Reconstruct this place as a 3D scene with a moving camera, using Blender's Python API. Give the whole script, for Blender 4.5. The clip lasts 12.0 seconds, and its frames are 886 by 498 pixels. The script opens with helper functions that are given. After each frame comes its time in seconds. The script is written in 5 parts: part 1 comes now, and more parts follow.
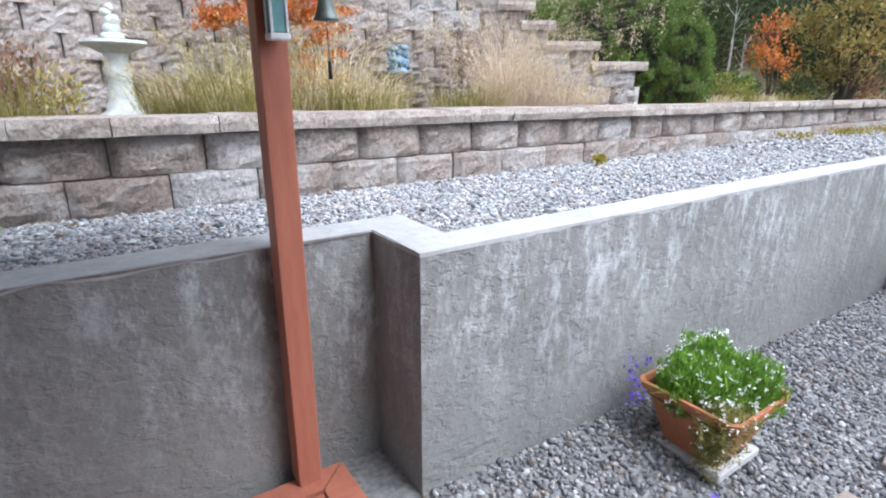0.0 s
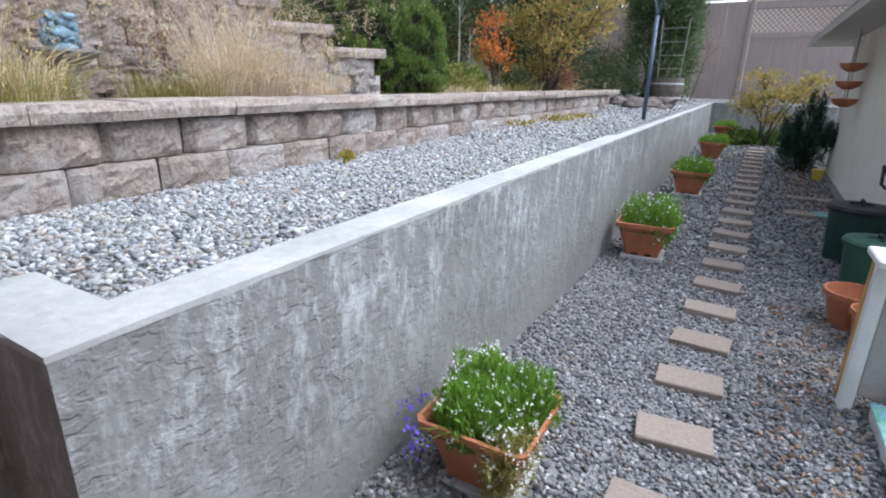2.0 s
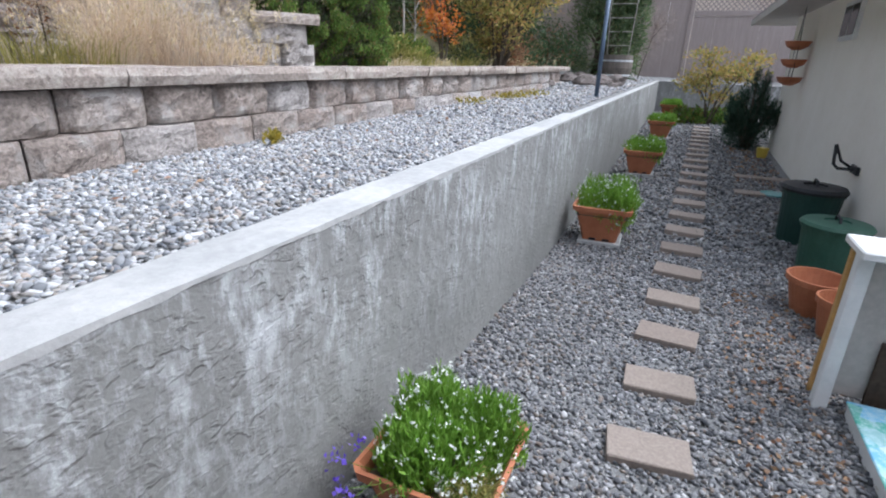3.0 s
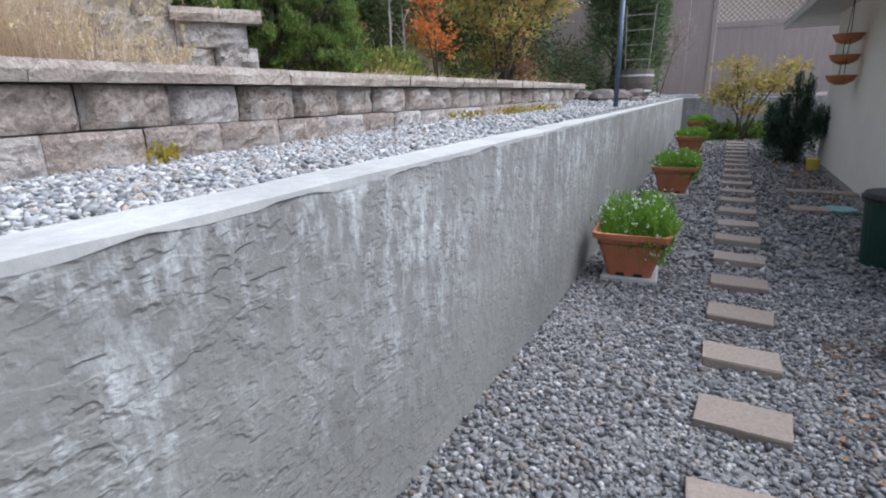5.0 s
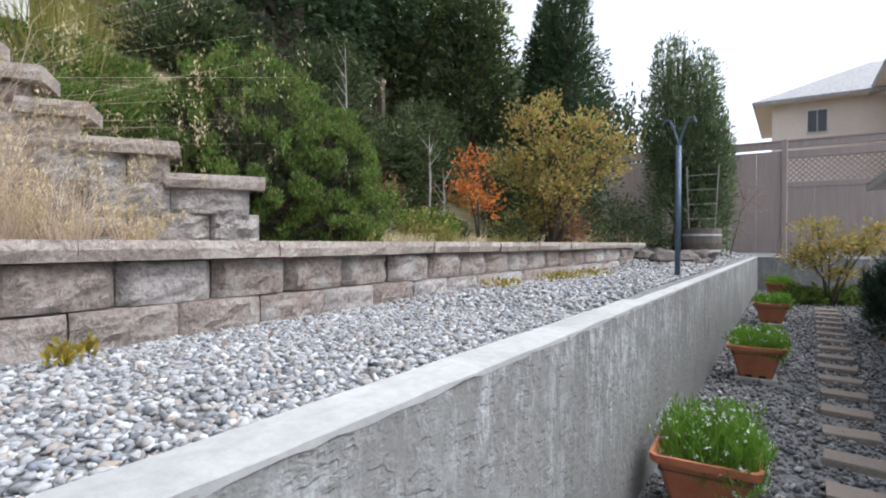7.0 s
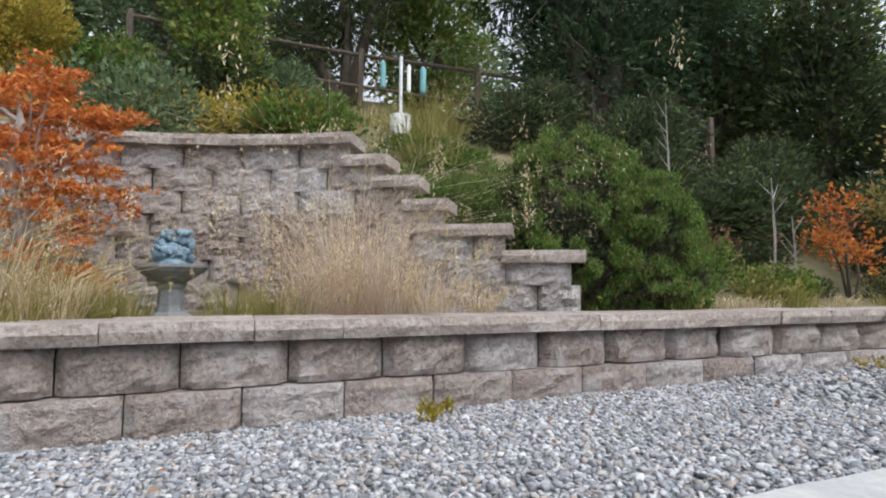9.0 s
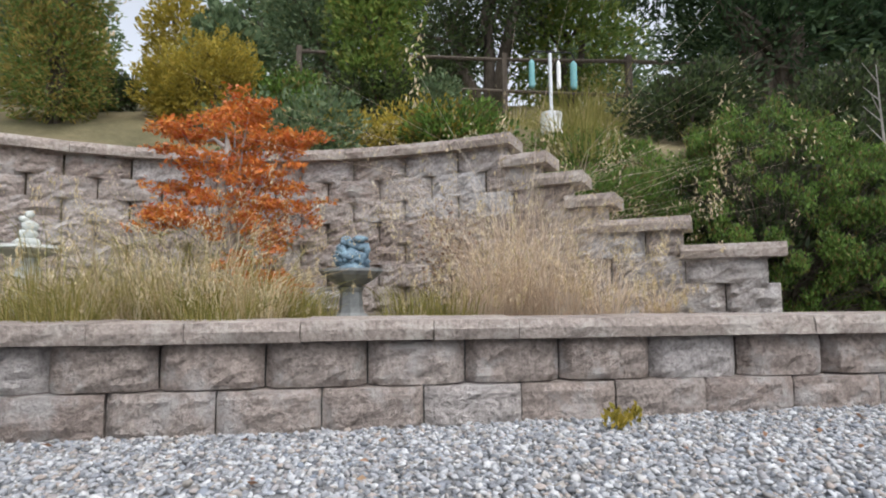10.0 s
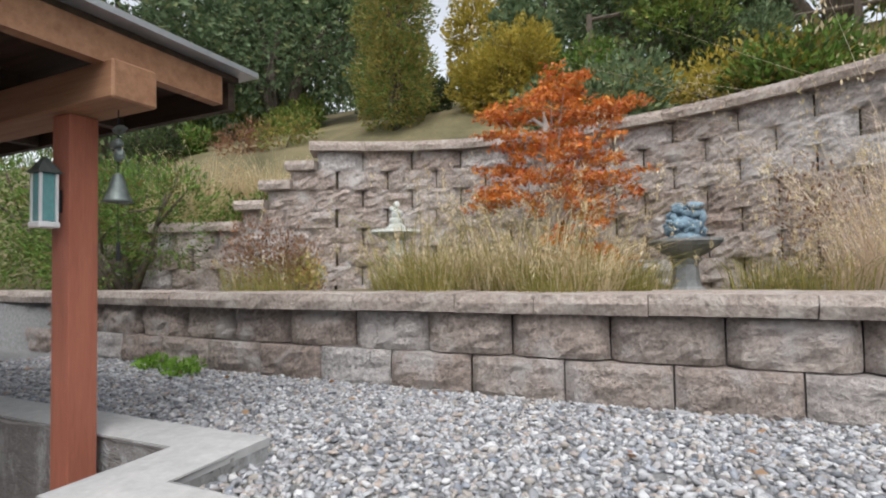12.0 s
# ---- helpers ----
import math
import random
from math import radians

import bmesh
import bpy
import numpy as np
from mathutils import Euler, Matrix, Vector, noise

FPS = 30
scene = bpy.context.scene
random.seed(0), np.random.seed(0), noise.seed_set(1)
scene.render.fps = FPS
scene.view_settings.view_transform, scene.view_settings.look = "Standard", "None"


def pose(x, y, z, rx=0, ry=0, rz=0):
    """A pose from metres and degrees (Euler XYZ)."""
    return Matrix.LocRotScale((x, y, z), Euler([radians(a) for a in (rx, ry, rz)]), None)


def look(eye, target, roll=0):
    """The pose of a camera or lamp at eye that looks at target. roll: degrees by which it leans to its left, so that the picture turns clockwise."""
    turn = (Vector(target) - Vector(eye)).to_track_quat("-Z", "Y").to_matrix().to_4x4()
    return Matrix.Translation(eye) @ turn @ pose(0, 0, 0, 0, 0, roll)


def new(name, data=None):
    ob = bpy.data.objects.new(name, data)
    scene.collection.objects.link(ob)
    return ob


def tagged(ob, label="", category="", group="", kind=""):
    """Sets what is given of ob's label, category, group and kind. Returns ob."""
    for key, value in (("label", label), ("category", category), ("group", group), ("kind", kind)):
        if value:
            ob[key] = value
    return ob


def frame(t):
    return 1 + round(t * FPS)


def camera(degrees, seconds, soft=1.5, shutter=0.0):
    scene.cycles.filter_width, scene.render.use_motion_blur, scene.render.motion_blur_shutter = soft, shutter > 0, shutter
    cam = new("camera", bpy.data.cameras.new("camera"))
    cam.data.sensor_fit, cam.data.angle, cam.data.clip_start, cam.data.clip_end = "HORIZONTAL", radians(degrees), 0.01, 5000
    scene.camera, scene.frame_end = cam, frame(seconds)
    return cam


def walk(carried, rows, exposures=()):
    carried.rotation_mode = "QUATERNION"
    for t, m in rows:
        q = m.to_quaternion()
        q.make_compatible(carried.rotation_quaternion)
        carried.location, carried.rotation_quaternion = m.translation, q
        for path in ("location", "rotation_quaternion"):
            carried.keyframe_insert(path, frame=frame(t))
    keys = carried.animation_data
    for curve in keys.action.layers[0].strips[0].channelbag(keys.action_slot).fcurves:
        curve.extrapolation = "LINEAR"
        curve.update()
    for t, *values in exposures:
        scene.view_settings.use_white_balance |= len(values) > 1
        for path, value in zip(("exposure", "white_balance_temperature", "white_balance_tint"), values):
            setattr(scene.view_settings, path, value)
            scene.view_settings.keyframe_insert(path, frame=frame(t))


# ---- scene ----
cam = camera(81.0, 12.0, soft=2.0)
PATH = [
    (0, (0.638, -0.06, 1.622), (1.704, 1.526, 1.031), 0.2),
    (0.5, (0.706, 0.047, 1.617), (2.006, 1.45, 1.033), 0.6),
    (1, (0.817, 0.114, 1.633), (2.289, 1.329, 1.037), 1.1),
    (1.5, (0.967, 0.182, 1.61), (2.56, 1.235, 1.014), 1.3),
    (2, (1.108, 0.251, 1.621), (2.761, 1.19, 1.001), 1.2),
    (2.5, (1.288, 0.389, 1.602), (2.993, 1.205, 0.948), 1.7),
    (3, (1.497, 0.422, 1.576), (3.213, 1.182, 0.885), 1.9),
    (5, (2.538, 0.547, 1.291), (4.248, 1.417, 0.728), -1.3),
    (5.5, (2.856, 0.578, 1.281), (4.556, 1.518, 0.805), -1.3),
    (6, (3.143, 0.624, 1.331), (4.851, 1.606, 0.986), -0.3),
    (6.5, (3.274, 0.61, 1.428), (4.994, 1.617, 1.264), 0.1),
    (6.7, (3.302, 0.612, 1.443), (5.013, 1.644, 1.352), -0.0),
    (8.5, (3.369, 0.452, 1.658), (4.383, 2.171, 1.772), 0.2),
    (9, (3.273, 0.509, 1.657), (4.01, 2.363, 1.788), 0.4),
    (9.5, (3.213, 0.572, 1.636), (3.676, 2.512, 1.782), -0.0),
    (10, (3.145, 0.618, 1.621), (3.357, 2.601, 1.776), -0.4),
    (10.5, (3.078, 0.641, 1.619), (3.035, 2.635, 1.765), -0.6),
    (11, (3.028, 0.656, 1.613), (2.715, 2.627, 1.747), -0.8),
    (11.5, (2.96, 0.654, 1.61), (2.385, 2.566, 1.725), -0.9),
    (12, (2.894, 0.638, 1.609), (2.057, 2.453, 1.684), -1.1),
]
walk(cam, [(t, look(eye, target, roll)) for t, eye, target, roll in PATH],
     exposures=[(0, 0.62, 5750, 10), (1.5, 0.38, 5800, 10), (3, 0.28, 5850, 10), (5.5, 0.18, 5900, 10), (6.5, 0.22, 6050, 10), (8.5, -0.1, 6150, 10), (10.5, -0.06, 6300, 10), (12, -0.04, 6450, 10)])

# ---- light: a pale overcast sky ----
world = bpy.data.worlds.new("overcast_sky")
scene.world = world
world.use_nodes = True
wn, wl = world.node_tree.nodes, world.node_tree.links
sky = wn.new("ShaderNodeTexSky")
sky.sky_type, sky.sun_disc = "NISHITA", False
sky.sun_elevation, sky.sun_rotation = radians(57), radians(156)
sky.air_density, sky.dust_density, sky.ozone_density = 1.0, 4.0, 1.0
pale = wn.new("ShaderNodeHueSaturation")
pale.inputs["Saturation"].default_value = 0.25
pale.inputs["Value"].default_value = 2.0
wl.new(sky.outputs["Color"], pale.inputs["Color"])
wl.new(pale.outputs["Color"], wn["Background"].inputs["Color"])
wn["Background"].inputs["Strength"].default_value = 0.15
sun_data = bpy.data.lights.new("sun", "SUN")
sun_data.energy, sun_data.angle, sun_data.color = 1.0, radians(50), (1.0, 0.99, 0.97)
sun = new("sun", sun_data)
sun.matrix_world = look((0, 0, 30), (-8, 18, 0))


# ---- materials ----
def mat(name, rough=0.8, metal=0.0, spec=0.3):
    m = bpy.data.materials.new(name)
    m.use_nodes = True
    b = m.node_tree.nodes["Principled BSDF"]
    b.inputs["Roughness"].default_value, b.inputs["Metallic"].default_value = rough, metal
    b.inputs["Specular IOR Level"].default_value = spec
    return m, m.node_tree.nodes, m.node_tree.links, b


def ramp(n, l, fac, stops):
    r = n.new("ShaderNodeValToRGB")
    while len(r.color_ramp.elements) < len(stops):
        r.color_ramp.elements.new(0.5)
    for e, (p, c) in zip(r.color_ramp.elements, stops):
        e.position, e.color = p, (*c, 1)
    l.new(fac, r.inputs["Fac"])
    return r.outputs["Color"]


def noise_tex(n, l, scale, detail=6, rough=0.6, stretch=(1, 1, 1), space="Object"):
    c, mp, t = n.new("ShaderNodeTexCoord"), n.new("ShaderNodeMapping"), n.new("ShaderNodeTexNoise")
    mp.inputs["Scale"].default_value = stretch
    l.new(c.outputs[space], mp.inputs["Vector"])
    l.new(mp.outputs["Vector"], t.inputs["Vector"])
    t.inputs["Scale"].default_value, t.inputs["Detail"].default_value, t.inputs["Roughness"].default_value = scale, detail, rough
    return t.outputs["Fac"]


def world_noise(n, l, scale, detail, rough):
    t = n.new("ShaderNodeTexNoise")
    l.new(n.new("ShaderNodeNewGeometry").outputs["Position"], t.inputs["Vector"])
    t.inputs["Scale"].default_value, t.inputs["Detail"].default_value, t.inputs["Roughness"].default_value = scale, detail, rough
    return t.outputs["Fac"]


def mix(n, l, fac, a, b, mode="MIX"):
    x = n.new("ShaderNodeMix")
    x.data_type, x.blend_type = "RGBA", mode
    for sock, v in ((x.inputs["Factor"], fac), (x.inputs["A"], a), (x.inputs["B"], b)):
        if isinstance(v, bpy.types.NodeSocket):
            l.new(v, sock)
        else:
            sock.default_value = v if not isinstance(v, tuple) else (*v, 1)
    return x.outputs["Result"]


def bump(n, l, b, height, strength, dist, prev=None):
    k = n.new("ShaderNodeBump")
    k.inputs["Strength"].default_value, k.inputs["Distance"].default_value = strength, dist
    l.new(height, k.inputs["Height"])
    if prev is not None:
        l.new(prev, k.inputs["Normal"])
    l.new(k.outputs["Normal"], b.inputs["Normal"])
    return k.outputs["Normal"]


def plain(name, dark, light, scale=8, rough=0.7, metal=0.0, relief=0.2, dist=0.004, stretch=(1, 1, 1), spec=0.3, space="Object", fine=None):
    """A surface that varies between two colours, with a fine grain and a slight relief."""
    m, n, l, b = mat(name, rough, metal, spec)
    big = noise_tex(n, l, scale, 5, 0.6, stretch, space)
    small = noise_tex(n, l, fine or scale * 9, 4, 0.7, stretch, space)
    c = ramp(n, l, big, [(0.3, dark), (0.7, light)])
    c = mix(n, l, 0.35, c, ramp(n, l, small, [(0.3, (0.35, 0.35, 0.35)), (0.7, (0.65, 0.65, 0.65))]), "OVERLAY")
    l.new(c, b.inputs["Base Color"])
    bump(n, l, b, small, relief, dist)
    return m


def piecewise(name, colours, rough=0.85, source="island", grain=60, relief=0.4, dist=0.003, spread=0.12, stains=None, spec=0.3):
    """Many pieces, each of its own colour out of a row of colours, with a grain on top."""
    m, n, l, b = mat(name, rough, 0, spec)
    if source == "island":
        pick = n.new("ShaderNodeNewGeometry").outputs["Random Per Island"]
    else:
        pick = n.new("ShaderNodeObjectInfo").outputs["Random"]
    c = ramp(n, l, pick, [(i / (len(colours) - 1), k) for i, k in enumerate(colours)])
    g = noise_tex(n, l, grain, 5, 0.7) if source == "island" else world_noise(n, l, grain, 5, 0.7)
    c = mix(n, l, 0.5, c, ramp(n, l, g, [(0.3, (0.5 - spread * 2,) * 3), (0.7, (0.5 + spread * 2,) * 3)]), "OVERLAY")
    if stains:
        s = world_noise(n, l, 5, 6, 0.65)
        f = ramp(n, l, s, [(0.5, (0, 0, 0)), (0.68, (1, 1, 1))])
        c = mix(n, l, f, c, stains)
    l.new(c, b.inputs["Base Color"])
    bump(n, l, b, g, relief, dist)
    return m


def leafy(name, colours, rough=0.6):
    m, n, l, b = mat(name, rough, 0, 0.25)
    pick = n.new("ShaderNodeNewGeometry").outputs["Random Per Island"]
    c = ramp(n, l, pick, [(i / (len(colours) - 1), k) for i, k in enumerate(colours)])
    g = noise_tex(n, l, 2.5, 3, 0.6)
    c = mix(n, l, 0.6, c, ramp(n, l, g, [(0.3, (0.32,) * 3), (0.7, (0.68,) * 3)]), "OVERLAY")
    l.new(c, b.inputs["Base Color"])
    thin = n.new("ShaderNodeBsdfTranslucent")
    l.new(c, thin.inputs["Color"])
    both = n.new("ShaderNodeMixShader")
    both.inputs["Fac"].default_value = 0.35
    l.new(b.outputs["BSDF"], both.inputs[1])
    l.new(thin.outputs["BSDF"], both.inputs[2])
    l.new(both.outputs["Shader"], n["Material Output"].inputs["Surface"])
    return m


def stucco_material():
    """Grey trowelled render, with pale lime streaks that run down from the top and damp patches near the foot."""
    m, n, l, b = mat("grey_stucco", 0.86, 0, 0.25)
    cloud = noise_tex(n, l, 1.3, 5, 0.6)
    c = ramp(n, l, cloud, [(0.3, (0.185, 0.185, 0.18)), (0.7, (0.255, 0.255, 0.25))])
    streak = noise_tex(n, l, 10, 6, 0.66, (1, 1, 0.26))
    fleck = noise_tex(n, l, 26, 6, 0.7, (1, 1, 0.5))
    both = n.new("ShaderNodeMath")
    both.operation = "MULTIPLY"
    l.new(streak, both.inputs[0])
    l.new(fleck, both.inputs[1])
    f = ramp(n, l, both.outputs[0], [(0.225, (0, 0, 0)), (0.27, (0.25, 0.25, 0.25)), (0.35, (0.7, 0.7, 0.7))])
    patch = ramp(n, l, noise_tex(n, l, 1.7, 3, 0.5), [(0.36, (0.2, 0.2, 0.2)), (0.56, (1, 1, 1))])
    f = mix(n, l, 1.0, f, patch, "MULTIPLY")
    co, sep = n.new("ShaderNodeTexCoord"), n.new("ShaderNodeSeparateXYZ")
    l.new(co.outputs["Object"], sep.inputs["Vector"])
    up = n.new("ShaderNodeMapRange")
    up.inputs["From Min"].default_value, up.inputs["From Max"].default_value = 0.2, 0.85
    l.new(sep.outputs["Z"], up.inputs["Value"])
    f = mix(n, l, 1.0, f, up.outputs["Result"], "MULTIPLY")
    c = mix(n, l, f, c, (0.55, 0.57, 0.59))
    c = mix(n, l, 0.3, c, ramp(n, l, noise_tex(n, l, 70, 4, 0.7), [(0.3, (0.36,) * 3), (0.7, (0.64,) * 3)]), "OVERLAY")
    l.new(c, b.inputs["Base Color"])
    v = noise_tex(n, l, 24, 2.5, 0.5, (0.8, 1, 1.3))
    ridge = ramp(n, l, v, [(0.4, (0, 0, 0)), (0.5, (0.7, 0.7, 0.7)), (0.58, (0.62, 0.62, 0.62)), (0.68, (1, 1, 1))])
    worn = ramp(n, l, noise_tex(n, l, 9, 4, 0.6), [(0.42, (0.25, 0.25, 0.25)), (0.58, (1, 1, 1))])
    ridge = mix(n, l, 1.0, ridge, worn, "MULTIPLY")
    k = bump(n, l, b, ridge, 0.65, 0.0085)
    bump(n, l, b, noise_tex(n, l, 120, 3, 0.6), 0.25, 0.003, k)
    return m


M_STUCCO = stucco_material()
M_CAPCON = plain("pale_concrete", (0.34, 0.345, 0.345), (0.47, 0.47, 0.465), 3, 0.85, relief=0.35, dist=0.006)
M_BLOCK = piecewise("split_faced_block", [(0.26, 0.21, 0.185), (0.33, 0.275, 0.245), (0.29, 0.245, 0.22), (0.375, 0.325, 0.295), (0.31, 0.255, 0.225), (0.43, 0.415, 0.41), (0.35, 0.3, 0.27), (0.28, 0.23, 0.205)], 0.9, "object", 38, 1.0, 0.028, 0.24, (0.44, 0.415, 0.4))
M_COPE = piecewise("block_coping", [(0.31, 0.26, 0.23), (0.365, 0.31, 0.275), (0.335, 0.285, 0.255)], 0.92, "object", 40, 1.0, 0.02, 0.2, (0.48, 0.44, 0.4))
M_GRAVEL = piecewise("river_gravel", [(0.09, 0.097, 0.11), (0.25, 0.26, 0.275), (0.43, 0.435, 0.445), (0.17, 0.18, 0.2), (0.5, 0.505, 0.51), (0.3, 0.31, 0.33), (0.37, 0.31, 0.265), (0.19, 0.215, 0.255), (0.55, 0.555, 0.56), (0.31, 0.285, 0.255), (0.13, 0.137, 0.15), (0.36, 0.37, 0.385)], 0.75, "island", 90, 0.3, 0.002, 0.1)
M_CHIP = piecewise("crushed_gravel", [(0.045, 0.048, 0.056), (0.13, 0.132, 0.142), (0.23, 0.232, 0.242), (0.085, 0.089, 0.1), (0.32, 0.322, 0.33), (0.06, 0.064, 0.073), (0.21, 0.175, 0.15), (0.43, 0.43, 0.435), (0.16, 0.164, 0.18)], 0.75, "island", 90, 0.3, 0.002, 0.1)
M_BED = plain("gravel_bed", (0.13, 0.132, 0.135), (0.28, 0.28, 0.28), 40, 0.95, relief=0.6, dist=0.01)
M_SOIL = plain("dry_soil_and_litter", (0.09, 0.075, 0.05), (0.2, 0.17, 0.11), 3, 0.95, relief=0.6, dist=0.02)
M_HILL = plain("dry_grass_hill", (0.075, 0.07, 0.035), (0.22, 0.18, 0.1), 1.1, 0.95, relief=0.7, dist=0.03)
M_PAVER = piecewise("brown_paver", [(0.225, 0.185, 0.16), (0.275, 0.23, 0.2), (0.25, 0.21, 0.185)], 0.85, "object", 60, 0.4, 0.003, 0.1)
M_TERRA = plain("terracotta_plastic", (0.36, 0.13, 0.065), (0.44, 0.175, 0.09), 6, 0.55, relief=0.1, dist=0.002)
M_RED = plain("red_stained_wood", (0.33, 0.115, 0.075), (0.41, 0.155, 0.1), 3, 0.5, relief=0.25, dist=0.003, stretch=(9, 9, 0.6))
M_BEAM = plain("cedar_beam", (0.24, 0.12, 0.065), (0.36, 0.2, 0.115), 4, 0.6, relief=0.3, dist=0.003, stretch=(0.6, 9, 9))
M_METALROOF = plain("grey_metal_roof", (0.42, 0.44, 0.46), (0.52, 0.54, 0.56), 2, 0.35, 0.6, relief=0.05)
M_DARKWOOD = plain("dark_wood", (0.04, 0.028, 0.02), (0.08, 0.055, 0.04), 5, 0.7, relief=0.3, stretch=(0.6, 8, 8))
M_BARK = plain("bark", (0.06, 0.048, 0.038), (0.14, 0.115, 0.09), 8, 0.9, relief=0.8, dist=0.01, stretch=(3, 3, 0.7))
M_PALEBARK = plain("pale_grey_bark", (0.26, 0.24, 0.22), (0.4, 0.37, 0.34), 9, 0.85, relief=0.5, dist=0.004)
M_HOUSE = plain("cream_house_stucco", (0.82, 0.78, 0.72), (0.88, 0.84, 0.79), 2, 0.9, relief=0.35, dist=0.004)
M_FARHOUSE = plain("pale_peach_stucco", (0.72, 0.62, 0.55), (0.78, 0.69, 0.62), 1, 0.9, relief=0.15)
M_SHINGLE = piecewise("grey_shingle", [(0.26, 0.26, 0.27), (0.38, 0.38, 0.39), (0.32, 0.32, 0.33)], 0.9, "object", 8, 0.6, 0.01, 0.16)
M_SOFFIT = plain("taupe_soffit", (0.42, 0.39, 0.37), (0.5, 0.47, 0.44), 3, 0.8)
M_FENCE = plain("mauve_taupe_fence", (0.30, 0.25, 0.24), (0.36, 0.305, 0.295), 2, 0.75, relief=0.15, stretch=(6, 6, 0.5))
M_BINGREEN = plain("dark_green_plastic", (0.012, 0.04, 0.034), (0.02, 0.055, 0.046), 4, 0.45, relief=0.08)
M_BINGREEN2 = plain("mid_green_plastic", (0.03, 0.085, 0.06), (0.045, 0.11, 0.08), 4, 0.5, relief=0.08)
M_BLACK = plain("black_plastic", (0.012, 0.013, 0.016), (0.025, 0.026, 0.03), 5, 0.5)
M_POLE = plain("blue_grey_enamel", (0.07, 0.1, 0.15), (0.11, 0.15, 0.21), 8, 0.45, 0.2)
M_WHITE = plain("weathered_white_paint", (0.66, 0.67, 0.68), (0.8, 0.8, 0.8), 4, 0.6, relief=0.2)
M_YELLOWWOOD = plain("ochre_timber", (0.42, 0.24, 0.08), (0.52, 0.31, 0.11), 3, 0.6, stretch=(1, 1, 8))
M_STONEPALE = plain("lichened_cast_stone", (0.4, 0.43, 0.41), (0.62, 0.64, 0.6), 16, 0.9, relief=0.6, dist=0.006)
M_STONEGREY = plain("grey_cast_stone", (0.16, 0.17, 0.175), (0.27, 0.28, 0.28), 14, 0.85, relief=0.5, dist=0.005)
M_STONEBLUE = plain("blue_weathered_figure", (0.025, 0.05, 0.08), (0.26, 0.38, 0.46), 20, 0.6, relief=0.5, dist=0.006)
M_BRONZE = plain("verdigris_metal", (0.09, 0.11, 0.105), (0.2, 0.23, 0.22), 14, 0.5, 0.5, relief=0.3)
M_GALV = plain("galvanised_metal", (0.5, 0.52, 0.54), (0.62, 0.64, 0.66), 6, 0.4, 0.5)
M_GLASS_T = plain("turquoise_glass_panel", (0.12, 0.3, 0.31), (0.2, 0.4, 0.4), 6, 0.2)
M_BARREL = plain("old_barrel_wood", (0.1, 0.085, 0.075), (0.18, 0.155, 0.135), 5, 0.8, relief=0.5, stretch=(6, 6, 0.6))
M_ROCK = plain("dark_rock", (0.1, 0.085, 0.08), (0.22, 0.19, 0.18), 6, 0.9, relief=0.8, dist=0.02)
M_STRAW = leafy("straw_grass", [(0.5, 0.39, 0.21), (0.66, 0.55, 0.35), (0.6, 0.47, 0.28), (0.74, 0.66, 0.48), (0.42, 0.35, 0.16), (0.7, 0.58, 0.4)], 0.8)
M_PALESTRAW = leafy("pale_feather_grass", [(0.56, 0.45, 0.32), (0.7, 0.58, 0.45), (0.64, 0.51, 0.38), (0.78, 0.69, 0.57), (0.6, 0.46, 0.32)], 0.85)
M_OLIVE = leafy("olive_grass", [(0.2, 0.2, 0.055), (0.3, 0.28, 0.08), (0.4, 0.34, 0.13), (0.16, 0.18, 0.05)], 0.8)
M_MAPLE = leafy("orange_maple_leaf", [(0.46, 0.1, 0.025), (0.6, 0.2, 0.03), (0.52, 0.14, 0.025), (0.62, 0.28, 0.05), (0.36, 0.07, 0.035), (0.58, 0.22, 0.035), (0.66, 0.24, 0.12), (0.42, 0.2, 0.04)])
M_JUNIPER = leafy("juniper_green", [(0.055, 0.105, 0.022), (0.1, 0.185, 0.034), (0.15, 0.25, 0.048), (0.042, 0.082, 0.022), (0.19, 0.14, 0.05), (0.13, 0.225, 0.042), (0.19, 0.285, 0.06)])
M_CEDAR = leafy("cedar_green_and_bronze", [(0.09, 0.15, 0.035), (0.15, 0.21, 0.045), (0.25, 0.23, 0.06), (0.32, 0.22, 0.06), (0.08, 0.13, 0.035)])
M_YELLOWBUSH = leafy("golden_green_leaf", [(0.3, 0.24, 0.035), (0.4, 0.31, 0.05), (0.22, 0.2, 0.035), (0.46, 0.34, 0.06)])
M_GREEN = leafy("fresh_green_leaf", [(0.1, 0.17, 0.03), (0.16, 0.24, 0.05), (0.22, 0.28, 0.06), (0.08, 0.13, 0.03), (0.32, 0.3, 0.07)])
M_YEW = leafy("blue_green_yew", [(0.025, 0.055, 0.036), (0.045, 0.085, 0.06), (0.075, 0.125, 0.085), (0.03, 0.06, 0.04)])
M_GREYGREEN = leafy("grey_green_leaf", [(0.08, 0.13, 0.06), (0.13, 0.19, 0.09), (0.18, 0.24, 0.13), (0.06, 0.1, 0.05), (0.24, 0.27, 0.12)])
M_DARKGREEN = leafy("deep_green_needle", [(0.03, 0.06, 0.028), (0.05, 0.09, 0.038), (0.075, 0.12, 0.05), (0.022, 0.045, 0.024)])
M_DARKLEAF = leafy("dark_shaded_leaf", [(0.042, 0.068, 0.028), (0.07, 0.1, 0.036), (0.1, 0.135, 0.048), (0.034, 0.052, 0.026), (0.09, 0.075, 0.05)])
